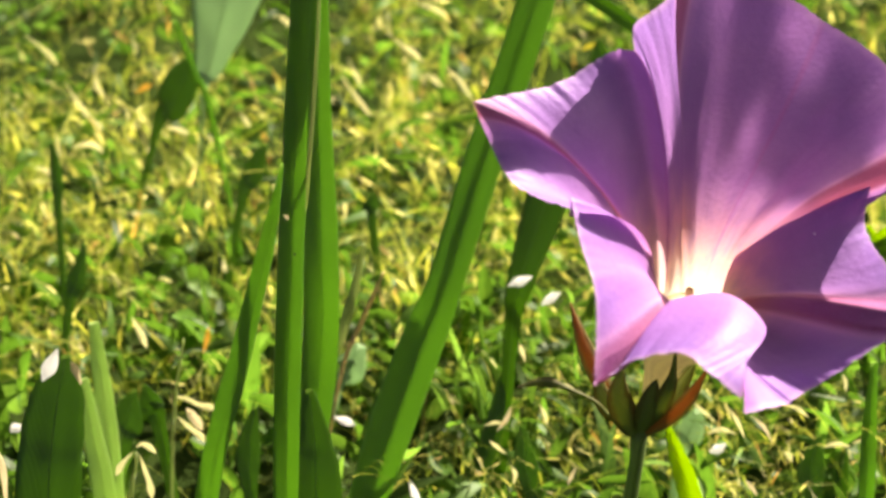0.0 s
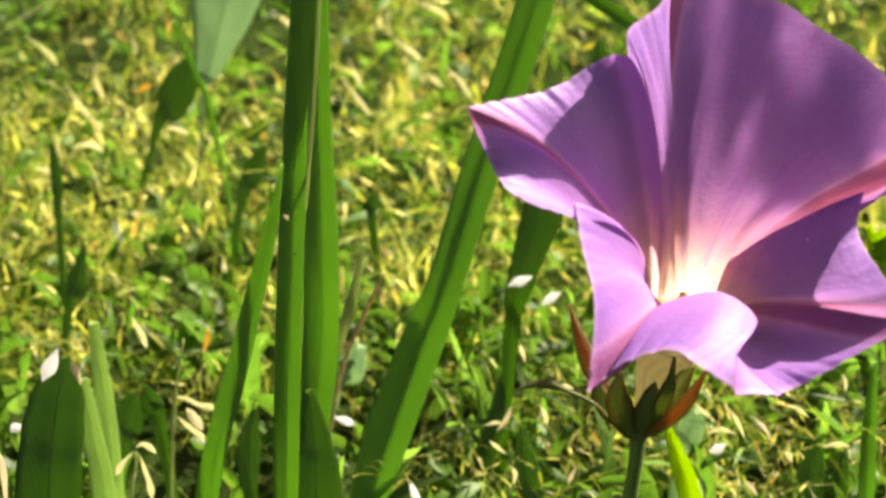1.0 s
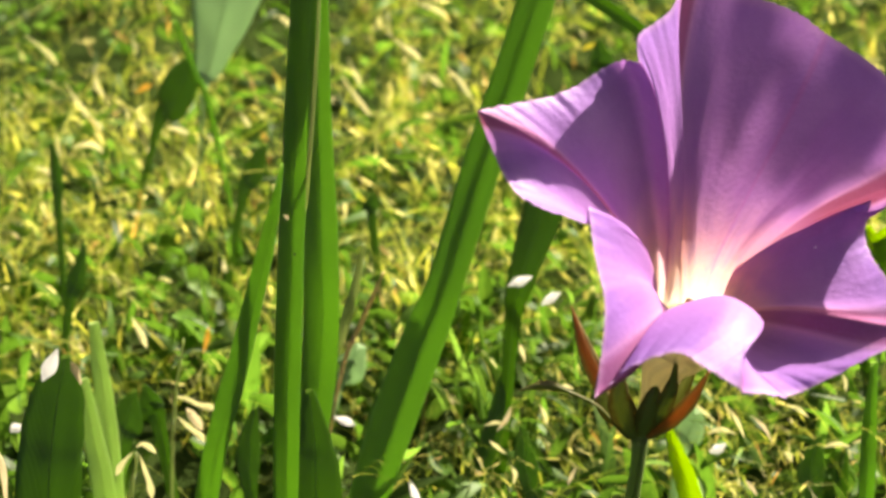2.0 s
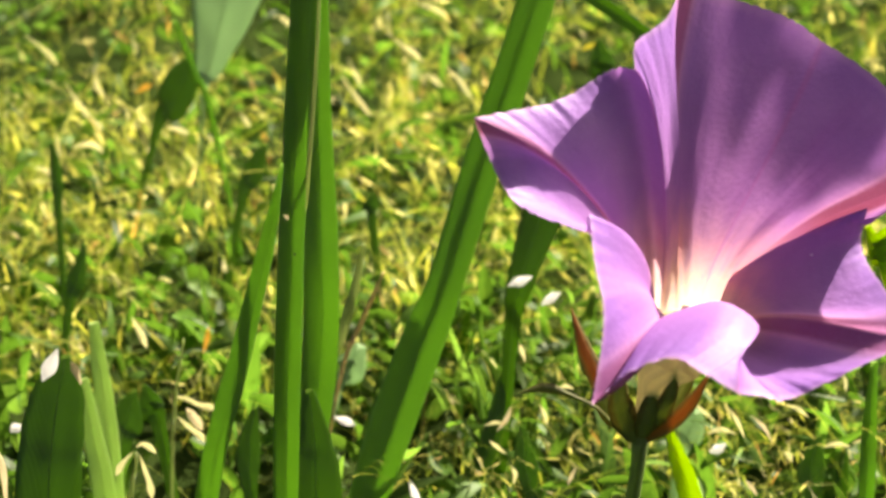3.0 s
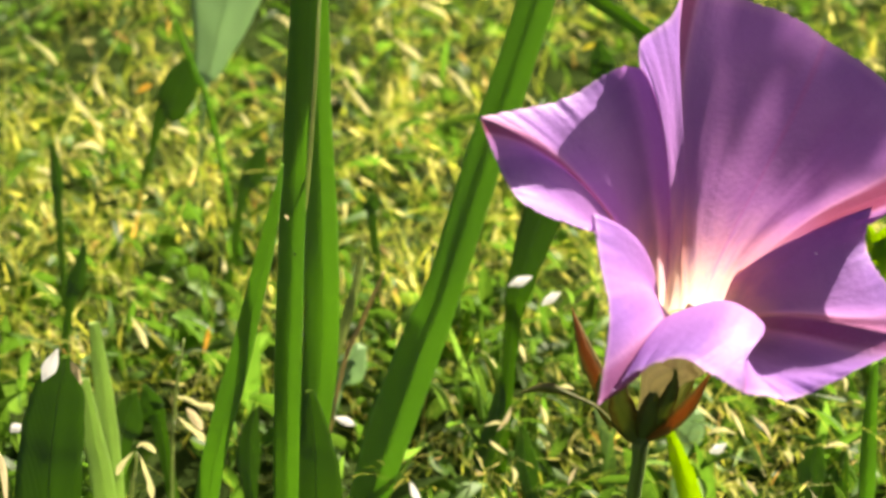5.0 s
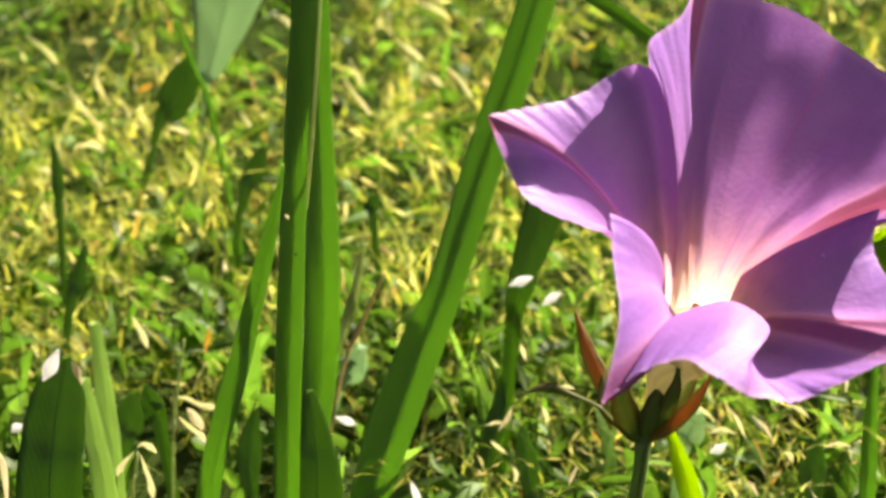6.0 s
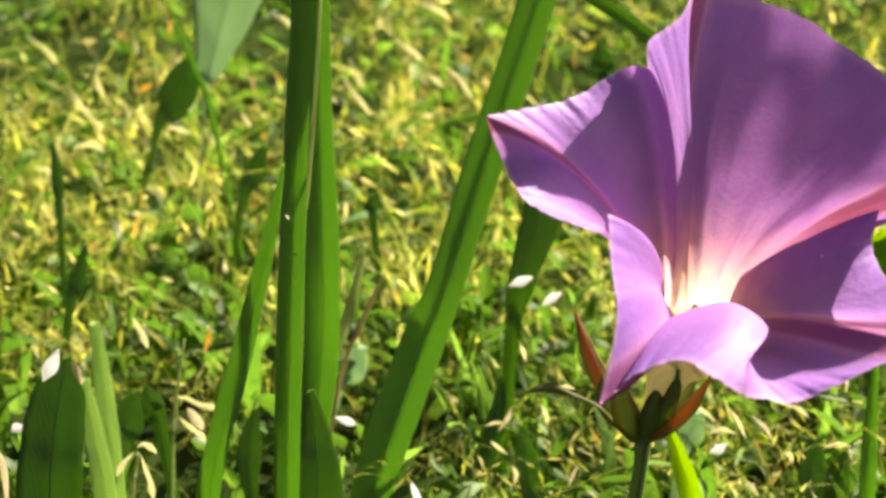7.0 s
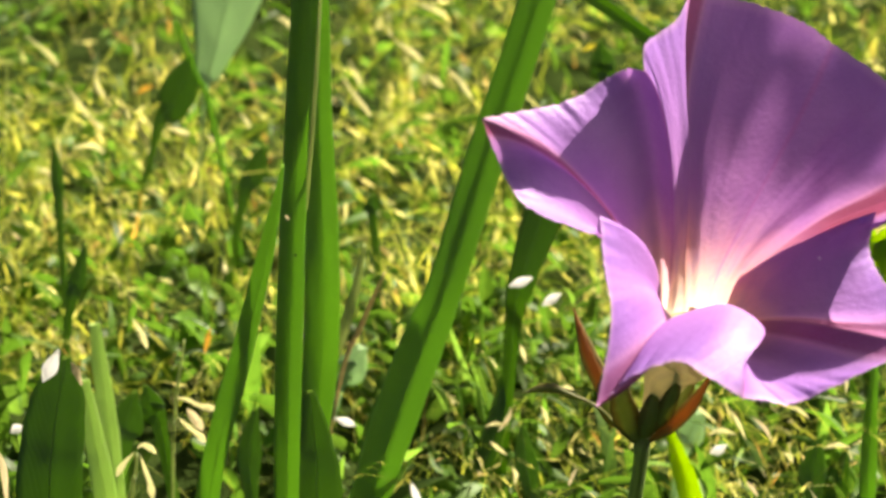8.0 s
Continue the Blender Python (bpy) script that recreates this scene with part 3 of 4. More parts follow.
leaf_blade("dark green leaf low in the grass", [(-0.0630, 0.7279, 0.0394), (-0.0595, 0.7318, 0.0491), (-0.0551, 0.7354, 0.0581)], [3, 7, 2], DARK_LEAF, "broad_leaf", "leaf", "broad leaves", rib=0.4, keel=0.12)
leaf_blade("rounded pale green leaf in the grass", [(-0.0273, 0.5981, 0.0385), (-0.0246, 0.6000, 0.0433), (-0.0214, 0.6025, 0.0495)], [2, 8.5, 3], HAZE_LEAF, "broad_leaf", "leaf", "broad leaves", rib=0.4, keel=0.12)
leaf_blade("yellow dry stalk in the grass", [(-0.0261, 0.5714, 0.0526), (-0.0204, 0.5773, 0.0671), (-0.0147, 0.5821, 0.0789)], [1.0, 1.3, 0.6], STRAW)
leaf_blade("thin pale edge of a dry leaf between the strap leaves", [(-0.0324, 0.5290, 0.1023), (-0.0310, 0.5296, 0.1172), (-0.0302, 0.5292, 0.1255), (-0.0295, 0.5306, 0.1330), (-0.0284, 0.5367, 0.1483), (-0.0276, 0.5424, 0.1623)], [1.0, 1.0, 1.0, 1.0, 0.9, 0.7], PALE_BLADE, rib=0.1, keel=0.1)


def scrap(name, label, category, points, widths, mat, slim=0.62):
    """A small curled piece lying in the grass."""
    widths = [widths[0] * 0.3, *widths[1:-1], widths[-1] * 0.3]
    me = blade_mesh(name, [Vector(p) for p in points], [w * MM * (1 if mat is WHITE else slim) for w in widths], mat, (-0.1, -0.9, 0.4), 0.5, 20, 24, 0.0003, False, True)
    tagged(new(name, me), label, category, "small bits in the grass")


scrap("fallen_petal", "white petal caught on a dark leaf", "petal", [(-0.0893, 0.5082, 0.0829), (-0.0877, 0.5094, 0.0858), (-0.0859, 0.5109, 0.0896)], [1.2, 3.4, 1.4], WHITE)
scrap("fallen_petal", "white petal in the grass", "petal", [(0.0163, 0.5761, 0.0774), (0.0191, 0.5765, 0.0784), (0.0221, 0.5769, 0.0795)], [1.6, 2.6, 2.0], WHITE)
scrap("fallen_petal", "white petal in the grass", "petal", [(0.0243, 0.5697, 0.0749), (0.0266, 0.5703, 0.0765), (0.0289, 0.5708, 0.0778)], [1.6, 2.4, 2.0], WHITE)
scrap("fallen_petal", "white petal in the grass", "petal", [(0.0657, 0.5561, 0.0413), (0.0678, 0.5564, 0.0420), (0.0699, 0.5569, 0.0433)], [1.5, 2.6, 1], WHITE)
scrap("fallen_petal", "greyish white petal in the grass", "petal", [(-0.0268, 0.5593, 0.0493), (-0.0240, 0.5590, 0.0484), (-0.0212, 0.5586, 0.0475)], [1.0, 2.2, 1], WHITE)
scrap("fallen_petal", "white petal low in the grass", "petal", [(-0.1034, 0.5399, 0.0547), (-0.1020, 0.5403, 0.0556), (-0.1004, 0.5406, 0.0563)], [1.0, 2.6, 1], WHITE)
scrap("fallen_petal", "white petal low in the grass", "petal", [(-0.0080, 0.5356, 0.0441), (-0.0066, 0.5344, 0.0409), (-0.0053, 0.5331, 0.0378)], [1.0, 2.0, 2], WHITE)
scrap("dry_husk", "dry straw-coloured husk in the grass", "husk", [(-0.0646, 0.5431, 0.0626), (-0.0613, 0.5429, 0.0621), (-0.0583, 0.5424, 0.0607), (-0.0559, 0.5422, 0.0603), (-0.0540, 0.5421, 0.0600)], [1.6, 1.7, 1.8, 3.0, 2.4], FLORET)
scrap("dry_husk", "dry straw-coloured husk in the grass", "husk", [(-0.0633, 0.5413, 0.0581), (-0.0613, 0.5406, 0.0563), (-0.0592, 0.5400, 0.0548), (-0.0578, 0.5396, 0.0538), (-0.0569, 0.5391, 0.0526)], [1.4, 1.8, 2.0, 3.0, 2.4], FLORET)
scrap("dry_husk", "dry straw-coloured husk in the grass", "husk", [(-0.0700, 0.5200, 0.0587), (-0.0689, 0.5188, 0.0557), (-0.0678, 0.5177, 0.0530), (-0.0673, 0.5169, 0.0511), (-0.0670, 0.5161, 0.0491)], [1.2, 1.6, 2.0, 3.2, 2.4], FLORET)
scrap("dry_husk", "pale drooping floret on a thin stalk", "husk", [(-0.0707, 0.5206, 0.0603), (-0.0694, 0.5209, 0.0610), (-0.0676, 0.5206, 0.0603), (-0.0663, 0.5201, 0.0591)], [1.0, 1.6, 2.6, 2.0], FLORET)
scrap("dry_husk", "pale drooping floret on a thin stalk", "husk", [(-0.0715, 0.5202, 0.0593), (-0.0733, 0.5195, 0.0575), (-0.0746, 0.5188, 0.0557), (-0.0754, 0.5182, 0.0542)], [1.0, 1.6, 2.8, 2.0], FLORET)
scrap("dry_husk", "pale drooping floret on a thin stalk", "husk", [(-0.0795, 0.5870, 0.0644), (-0.0777, 0.5859, 0.0617), (-0.0763, 0.5848, 0.0590), (-0.0754, 0.5840, 0.0569)], [1.0, 2.0, 3.0, 2.4], FLORET)
scrap("dry_husk", "pinkish crumpled husk in the grass", "husk", [(-0.0615, 0.5439, 0.0592), (-0.0601, 0.5433, 0.0576), (-0.0585, 0.5425, 0.0557), (-0.0577, 0.5419, 0.0542)], [1.5, 3.6, 3.6, 1.5], STRAW)
scrap("dry_husk", "pale drooping floret on a thin stalk", "husk", [(-0.1523, 0.8766, 0.0498), (-0.1459, 0.8721, 0.0466), (-0.1423, 0.8692, 0.0447), (-0.1395, 0.8670, 0.0420)], [1.2, 1.6, 2.8, 3.4], FLORET)
scrap("dry_husk", "dry straw-coloured husk in the grass", "husk", [(-0.1292, 0.8179, 0.0514), (-0.1255, 0.8131, 0.0474), (-0.1218, 0.8093, 0.0434), (-0.1197, 0.8076, 0.0419)], [1.2, 1.4, 2.4, 3.0], FLORET)
scrap("dry_husk", "pale drooping floret on a thin stalk", "husk", [(-0.1193, 0.8022, 0.0444), (-0.1169, 0.7985, 0.0433), (-0.1151, 0.7961, 0.0427), (-0.1139, 0.7947, 0.0420)], [1.2, 2.0, 3.4, 2.6], FLORET)
scrap("dry_husk", "dry straw-coloured husk in the grass", "husk", [(-0.1211, 0.8414, 0.0508), (-0.1216, 0.8371, 0.0480), (-0.1206, 0.8335, 0.0446), (-0.1181, 0.8314, 0.0420)], [1.2, 1.6, 2.8, 3.4], FLORET)
scrap("dry_husk", "pale drooping floret on a thin stalk", "husk", [(-0.1250, 0.7650, 0.0512), (-0.1234, 0.7604, 0.0478), (-0.1237, 0.7570, 0.0446), (-0.1235, 0.7548, 0.0420)], [1.2, 1.4, 2.4, 3.0], FLORET)
scrap("dry_husk", "dry straw-coloured husk in the grass", "husk", [(-0.0969, 0.8657, 0.0468), (-0.0958, 0.8618, 0.0451), (-0.0940, 0.8601, 0.0435), (-0.0938, 0.8573, 0.0421)], [1.2, 2.0, 3.4, 2.6], FLORET)
scrap("dry_husk", "pale drooping floret on a thin stalk", "husk", [(-0.0932, 0.7978, 0.0417), (-0.0900, 0.7949, 0.0423), (-0.0872, 0.7927, 0.0423), (-0.0848, 0.7915, 0.0419)], [1.2, 1.6, 2.8, 3.4], FLORET)
scrap("dry_husk", "dry straw-coloured husk in the grass", "husk", [(-0.0689, 0.8044, 0.0446), (-0.0674, 0.8011, 0.0445), (-0.0659, 0.7985, 0.0434), (-0.0648, 0.7969, 0.0420)], [1.2, 1.4, 2.4, 3.0], FLORET)
scrap("dry_husk", "pale drooping floret on a thin stalk", "husk", [(-0.0639, 0.9167, 0.0449), (-0.0607, 0.9135, 0.0449), (-0.0584, 0.9108, 0.0437), (-0.0569, 0.9090, 0.0419)], [1.2, 2.0, 3.4, 2.6], FLORET)
scrap("dry_husk", "dry straw-coloured husk in the grass", "husk", [(-0.1012, 0.7825, 0.0490), (-0.0990, 0.7785, 0.0472), (-0.0972, 0.7754, 0.0448), (-0.0964, 0.7731, 0.0419)], [1.2, 1.6, 2.8, 3.4], FLORET)
scrap("dry_husk", "pale drooping floret on a thin stalk", "husk", [(-0.0200, 0.9095, 0.0486), (-0.0208, 0.9052, 0.0459), (-0.0203, 0.9022, 0.0437), (-0.0194, 0.9005, 0.0421)], [1.2, 1.4, 2.4, 3.0], FLORET)
scrap("dry_husk", "dry straw-coloured husk in the grass", "husk", [(-0.0187, 0.8782, 0.0485), (-0.0142, 0.8741, 0.0463), (-0.0107, 0.8713, 0.0447), (-0.0074, 0.8691, 0.0419)], [1.2, 2.0, 3.4, 2.6], FLORET)
scrap("dry_husk", "pale drooping floret on a thin stalk", "husk", [(-0.0336, 0.8506, 0.0495), (-0.0319, 0.8463, 0.0467), (-0.0299, 0.8430, 0.0440), (-0.0286, 0.8411, 0.0419)], [1.2, 1.6, 2.8, 3.4], FLORET)
scrap("dry_husk", "dry straw-coloured husk in the grass", "husk", [(-0.0349, 0.8206, 0.0528), (-0.0313, 0.8158, 0.0489), (-0.0277, 0.8122, 0.0452), (-0.0248, 0.8098, 0.0420)], [1.2, 1.4, 2.4, 3.0], FLORET)
scrap("dry_husk", "pale drooping floret on a thin stalk", "husk", [(-0.0064, 0.8473, 0.0441), (-0.0044, 0.8443, 0.0444), (-0.0024, 0.8418, 0.0436), (-0.0004, 0.8401, 0.0421)], [1.2, 2.0, 3.4, 2.6], FLORET)
scrap("dry_husk", "dry straw-coloured husk in the grass", "husk", [(0.0018, 0.8377, 0.0495), (0.0047, 0.8338, 0.0479), (0.0075, 0.8304, 0.0449), (0.0098, 0.8281, 0.0419)], [1.2, 1.6, 2.8, 3.4], FLORET)
scrap("dry_husk", "pale drooping floret on a thin stalk", "husk", [(-0.0115, 0.9335, 0.0464), (-0.0069, 0.9298, 0.0452), (-0.0026, 0.9272, 0.0442), (0.0013, 0.9252, 0.0419)], [1.2, 1.4, 2.4, 3.0], FLORET)
scrap("dry_husk", "dry straw-coloured husk in the grass", "husk", [(-0.1219, 0.7783, 0.0414), (-0.1174, 0.7759, 0.0434), (-0.1137, 0.7739, 0.0438), (-0.1107, 0.7721, 0.0421)], [1.2, 2.0, 3.4, 2.6], FLORET)
scrap("dry_husk", "pale drooping floret on a thin stalk", "husk", [(-0.1304, 0.7525, 0.0442), (-0.1267, 0.7494, 0.0445), (-0.1239, 0.7468, 0.0436), (-0.1219, 0.7451, 0.0419)], [1.2, 1.6, 2.8, 3.4], FLORET)
scrap("dry_husk", "dry straw-coloured husk in the grass", "husk", [(-0.1146, 0.8854, 0.0476), (-0.1134, 0.8813, 0.0454), (-0.1123, 0.8786, 0.0441), (-0.1122, 0.8767, 0.0421)], [1.2, 1.4, 2.4, 3.0], FLORET)
leaf_blade("thin green stalk carrying pale florets", [(-0.0646, 0.5382, 0.0503), (-0.0642, 0.5412, 0.0578), (-0.0637, 0.5437, 0.0641), (-0.0619, 0.5483, 0.0753)], [0.9, 0.9, 0.8, 0.5], PALE_BLADE, name="seeding_grass", category="grass", group="seeding grasses", rib=0.2)
leaf_blade("thin green stalk carrying pale florets", [(-0.0720, 0.5158, 0.0484), (-0.0712, 0.5183, 0.0545), (-0.0706, 0.5202, 0.0593)], [0.9, 0.8, 0.5], PALE_BLADE, name="seeding_grass", category="grass", group="seeding grasses", rib=0.2)
scrap("dry_husk", "pinkish dry tip of a leaf", "husk", [(-0.0797, 0.4889, 0.0966), (-0.0785, 0.4882, 0.0949), (-0.0773, 0.4871, 0.0921)], [1.0, 3.2, 2.6], STRAW)
scrap("dead_leaf", "orange withered scrap of leaf", "leaf", [(-0.0629, 0.6017, 0.0474), (-0.0620, 0.6031, 0.0509), (-0.0615, 0.6043, 0.0539)], [1.2, 2.4, 1.0], RUST)
scrap("dead_leaf", "orange withered scrap of leaf", "leaf", [(-0.1003, 0.7794, 0.0600), (-0.0974, 0.7800, 0.0617), (-0.0948, 0.7804, 0.0626)], [1.0, 3.0, 1.0], RUST)
scrap("yellow_floret", "yellow floret in the grass", "floret", [(0.0443, 0.7654, 0.0789), (0.0466, 0.7659, 0.0802), (0.0489, 0.7663, 0.0812)], [1.0, 3.0, 1.0], YELLOW)
scrap("dry_leaf_edge", "greyish dry leaf edge", "leaf", [(-0.0891, 0.4489, 0.0963), (-0.0875, 0.4472, 0.0921), (-0.0868, 0.4443, 0.0848)], [1.0, 2.5, 3.0], STRAW)
scrap("dry_husk", "tiny pale husk stuck to a strap leaf", "husk", [(-0.0351, 0.5174, 0.1192), (-0.0346, 0.5173, 0.1187), (-0.0341, 0.5170, 0.1181)], [0.5, 0.9, 0.5], STRAW)
scrap("plant_speck", "tiny dark speck on a strap leaf", "speck", [(-0.0331, 0.5147, 0.1111), (-0.0328, 0.5146, 0.1108), (-0.0325, 0.5145, 0.1105)], [0.5, 0.9, 0.5], SHADE_LEAF, 1.0)
# pale husks tangled low behind the stem
scrap("dry_husk", "pale husk tangled in the low plants", "husk", [(0.0610, 0.5562, 0.0549), (0.0638, 0.5553, 0.0528), (0.0667, 0.5544, 0.0505)], [0.6, 1.4, 1.0], FLORET)
scrap("dry_husk", "pale husk tangled in the low plants", "husk", [(0.0700, 0.5557, 0.0536), (0.0722, 0.5543, 0.0502), (0.0739, 0.5529, 0.0467)], [0.6, 1.7, 1.0], FLORET)
scrap("dry_husk", "pale husk tangled in the low plants", "husk", [(0.0647, 0.5533, 0.0477), (0.0681, 0.5537, 0.0487), (0.0716, 0.5533, 0.0477)], [0.6, 2.0, 1.0], FLORET)
scrap("dry_husk", "pinkish dry husk tangled in the low plants", "husk", [(0.0755, 0.5549, 0.0518), (0.0786, 0.5539, 0.0492), (0.0805, 0.5525, 0.0459)], [0.6, 1.4, 1.0], STRAW)
scrap("dry_husk", "pale husk tangled in the low plants", "husk", [(0.0841, 0.5560, 0.0543), (0.0869, 0.5556, 0.0533), (0.0894, 0.5548, 0.0515)], [0.6, 1.7, 1.0], FLORET)
scrap("dry_husk", "pale husk tangled in the low plants", "husk", [(0.0928, 0.5520, 0.0446), (0.0963, 0.5523, 0.0454), (0.0996, 0.5521, 0.0449)], [0.6, 2.0, 1.0], FLORET)
scrap("dry_husk", "pale husk tangled in the low plants", "husk", [(0.1001, 0.5523, 0.0454), (0.1032, 0.5528, 0.0464), (0.1062, 0.5529, 0.0467)], [0.6, 1.4, 1.0], FLORET)
scrap("dry_husk", "pinkish dry husk tangled in the low plants", "husk", [(0.0739, 0.5490, 0.0372), (0.0755, 0.5484, 0.0356), (0.0769, 0.5476, 0.0336)], [0.6, 1.7, 1.0], STRAW)
scrap("dry_husk", "pale husk tangled in the low plants", "husk", [(0.0831, 0.5516, 0.0436), (0.0847, 0.5513, 0.0428), (0.0855, 0.5507, 0.0413)], [0.6, 2.0, 1.0], FLORET)
scrap("dry_husk", "pale husk tangled in the low plants", "husk", [(0.0977, 0.5588, 0.0613), (0.0986, 0.5580, 0.0595), (0.0985, 0.5571, 0.0572)], [0.6, 1.4, 1.0], FLORET)
scrap("dry_husk", "pale husk tangled in the low plants", "husk", [(0.0237, 0.5560, 0.0543), (0.0249, 0.5551, 0.0523), (0.0255, 0.5541, 0.0497)], [0.6, 1.7, 1.0], FLORET)
scrap("dry_husk", "pinkish dry husk tangled in the low plants", "husk", [(0.0133, 0.5536, 0.0484), (0.0155, 0.5546, 0.0510), (0.0166, 0.5558, 0.0538)], [0.6, 2.0, 1.0], STRAW)
scrap("dry_husk", "pale husk tangled in the low plants", "husk", [(0.0100, 0.5540, 0.0495), (0.0127, 0.5543, 0.0502), (0.0158, 0.5542, 0.0500)], [0.6, 1.4, 1.0], FLORET)
scrap("dry_husk", "pale husk tangled in the low plants", "husk", [(0.0113, 0.5527, 0.0461), (0.0130, 0.5521, 0.0449), (0.0155, 0.5514, 0.0431)], [0.6, 1.7, 1.0], FLORET)
scrap("dry_husk", "pale husk tangled in the low plants", "husk", [(0.0185, 0.5618, 0.0687), (0.0194, 0.5608, 0.0664), (0.0202, 0.5599, 0.0641)], [0.6, 2.0, 1.0], FLORET)
scrap("dry_husk", "pinkish dry husk tangled in the low plants", "husk", [(0.0306, 0.5485, 0.0359), (0.0315, 0.5494, 0.0382), (0.0326, 0.5503, 0.0402)], [0.6, 1.4, 1.0], STRAW)
scrap("dry_husk", "pale husk tangled in the low plants", "husk", [(0.0278, 0.5573, 0.0577), (0.0299, 0.5576, 0.0585), (0.0321, 0.5574, 0.0579)], [0.6, 1.7, 1.0], FLORET)
scrap("dry_husk", "pale husk tangled in the low plants", "husk", [(0.0167, 0.5503, 0.0404), (0.0177, 0.5496, 0.0387), (0.0174, 0.5487, 0.0364)], [0.6, 2.0, 1.0], FLORET)
# some of these dark leaves stand in for deep shade between the plants
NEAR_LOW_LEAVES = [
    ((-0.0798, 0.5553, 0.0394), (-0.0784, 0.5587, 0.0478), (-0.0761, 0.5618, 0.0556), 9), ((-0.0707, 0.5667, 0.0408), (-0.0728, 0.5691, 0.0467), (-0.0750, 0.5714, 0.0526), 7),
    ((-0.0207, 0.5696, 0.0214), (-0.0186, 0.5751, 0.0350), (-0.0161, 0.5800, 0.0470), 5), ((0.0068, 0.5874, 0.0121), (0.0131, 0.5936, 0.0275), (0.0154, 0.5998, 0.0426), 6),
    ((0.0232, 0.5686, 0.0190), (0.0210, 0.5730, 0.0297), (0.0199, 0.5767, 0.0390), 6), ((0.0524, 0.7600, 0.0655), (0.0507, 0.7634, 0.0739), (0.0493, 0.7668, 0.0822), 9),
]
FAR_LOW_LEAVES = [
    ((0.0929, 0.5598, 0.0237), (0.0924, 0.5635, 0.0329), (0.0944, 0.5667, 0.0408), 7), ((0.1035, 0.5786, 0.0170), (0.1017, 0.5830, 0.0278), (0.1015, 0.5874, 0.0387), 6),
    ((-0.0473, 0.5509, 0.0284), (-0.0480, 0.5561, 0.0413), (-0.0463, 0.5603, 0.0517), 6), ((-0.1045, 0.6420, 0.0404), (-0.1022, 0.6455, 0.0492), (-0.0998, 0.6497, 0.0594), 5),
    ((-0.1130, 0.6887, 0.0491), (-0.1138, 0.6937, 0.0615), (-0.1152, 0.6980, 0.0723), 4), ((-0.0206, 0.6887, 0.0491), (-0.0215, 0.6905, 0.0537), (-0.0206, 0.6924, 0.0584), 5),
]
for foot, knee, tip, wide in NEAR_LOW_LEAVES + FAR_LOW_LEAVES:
    leaf_blade("dark green leaf deepening the shade low in the grass", [foot, knee, tip], [wide * 0.5, wide, 1], DARK_LEAF, "broad_leaf", "leaf", "broad leaves", rib=0.4, keel=0.2)
# strap leaf added above the view, only to cast shade on the tall leaves
leaf_blade("unseen arching dark strap leaf added to shade the tall leaves", [(-0.2500, 0.7800, 0.0337), (-0.2300, 0.7700, 0.1300), (-0.1600, 0.7300, 0.2100), (-0.0800, 0.6800, 0.2350), (-0.0100, 0.6350, 0.2275), (0.0170, 0.6039, 0.2130), (0.0157, 0.5938, 0.1879), (0.0140, 0.5830, 0.1620)], [9, 11, 13, 13, 14, 15, 14, 5], SHADE_LEAF)


def shading_herb():
    """An unseen leafy stem, added beside the view to dapple the back of the flower."""
    herb = new("shading_herb")
    herb.location = (0.30, 0.62, 0)
    tagged(herb, "unseen tall green herb added to dapple the back of the flower", "plant")
    foot = Vector(herb.location)
    stem = [Vector((0.30, 0.62, -0.004)), Vector((0.305, 0.615, 0.14)), Vector((0.29, 0.60, 0.27)), Vector((0.265, 0.575, 0.36))]
    part("stem", rod_mesh("stem", [p - foot for p in stem], [0.002, 0.0018, 0.0014, 0.0008], STEM, 24, 8), herb, "slender green stem")
    # leaves placed along the sun's rays so their shade falls on the upper petals
    for points, widths in (
        ([(0.1967, 0.5889, 0.337), (0.1987, 0.5869, 0.325), (0.2013, 0.5826, 0.3109)], [1.0, 5.5, 2.0]),
        ([(0.2014, 0.5869, 0.3217), (0.2118, 0.5852, 0.3209), (0.2202, 0.5766, 0.3184), (0.2262, 0.5702, 0.3191)], [1.5, 4.0, 6.0, 3.0]),
        ([(0.2184, 0.5861, 0.3281), (0.2235, 0.5827, 0.3257), (0.2266, 0.5762, 0.3238)], [1.0, 3.6, 2.0]),
        ([(0.2104, 0.5733, 0.3084), (0.2094, 0.5752, 0.3102), (0.2091, 0.578, 0.3134)], [0.6, 2.0, 0.6]),
        ([(0.2181, 0.5699, 0.3099), (0.216, 0.5726, 0.3121), (0.2159, 0.5752, 0.314)], [0.6, 2.4, 0.6]),
    ):
        pts = [Vector(p) for p in points]
        me = blade_mesh("leaf", [p - foot for p in pts], [w * MM for w in widths], SHADE_LEAF, tuple(SUN), 0.2, 0, 24, 0.0004, False)
        part("leaf", me, herb, "narrow green leaf")
        joint = min(spline(stem, 40), key=lambda q: (Vector(q) - pts[-1]).length)
        part("leaf_stalk", rod_mesh("leaf_stalk", [pts[-1] - foot, (pts[-1] + Vector(joint)) / 2 - foot + Vector((0, 0, 0.004)), Vector(joint) - foot], [0.0004, 0.0004, 0.0006], STEM, 10, 6), herb)


shading_herb()


# ---- the meadow ----
rng = np.random.default_rng(7)


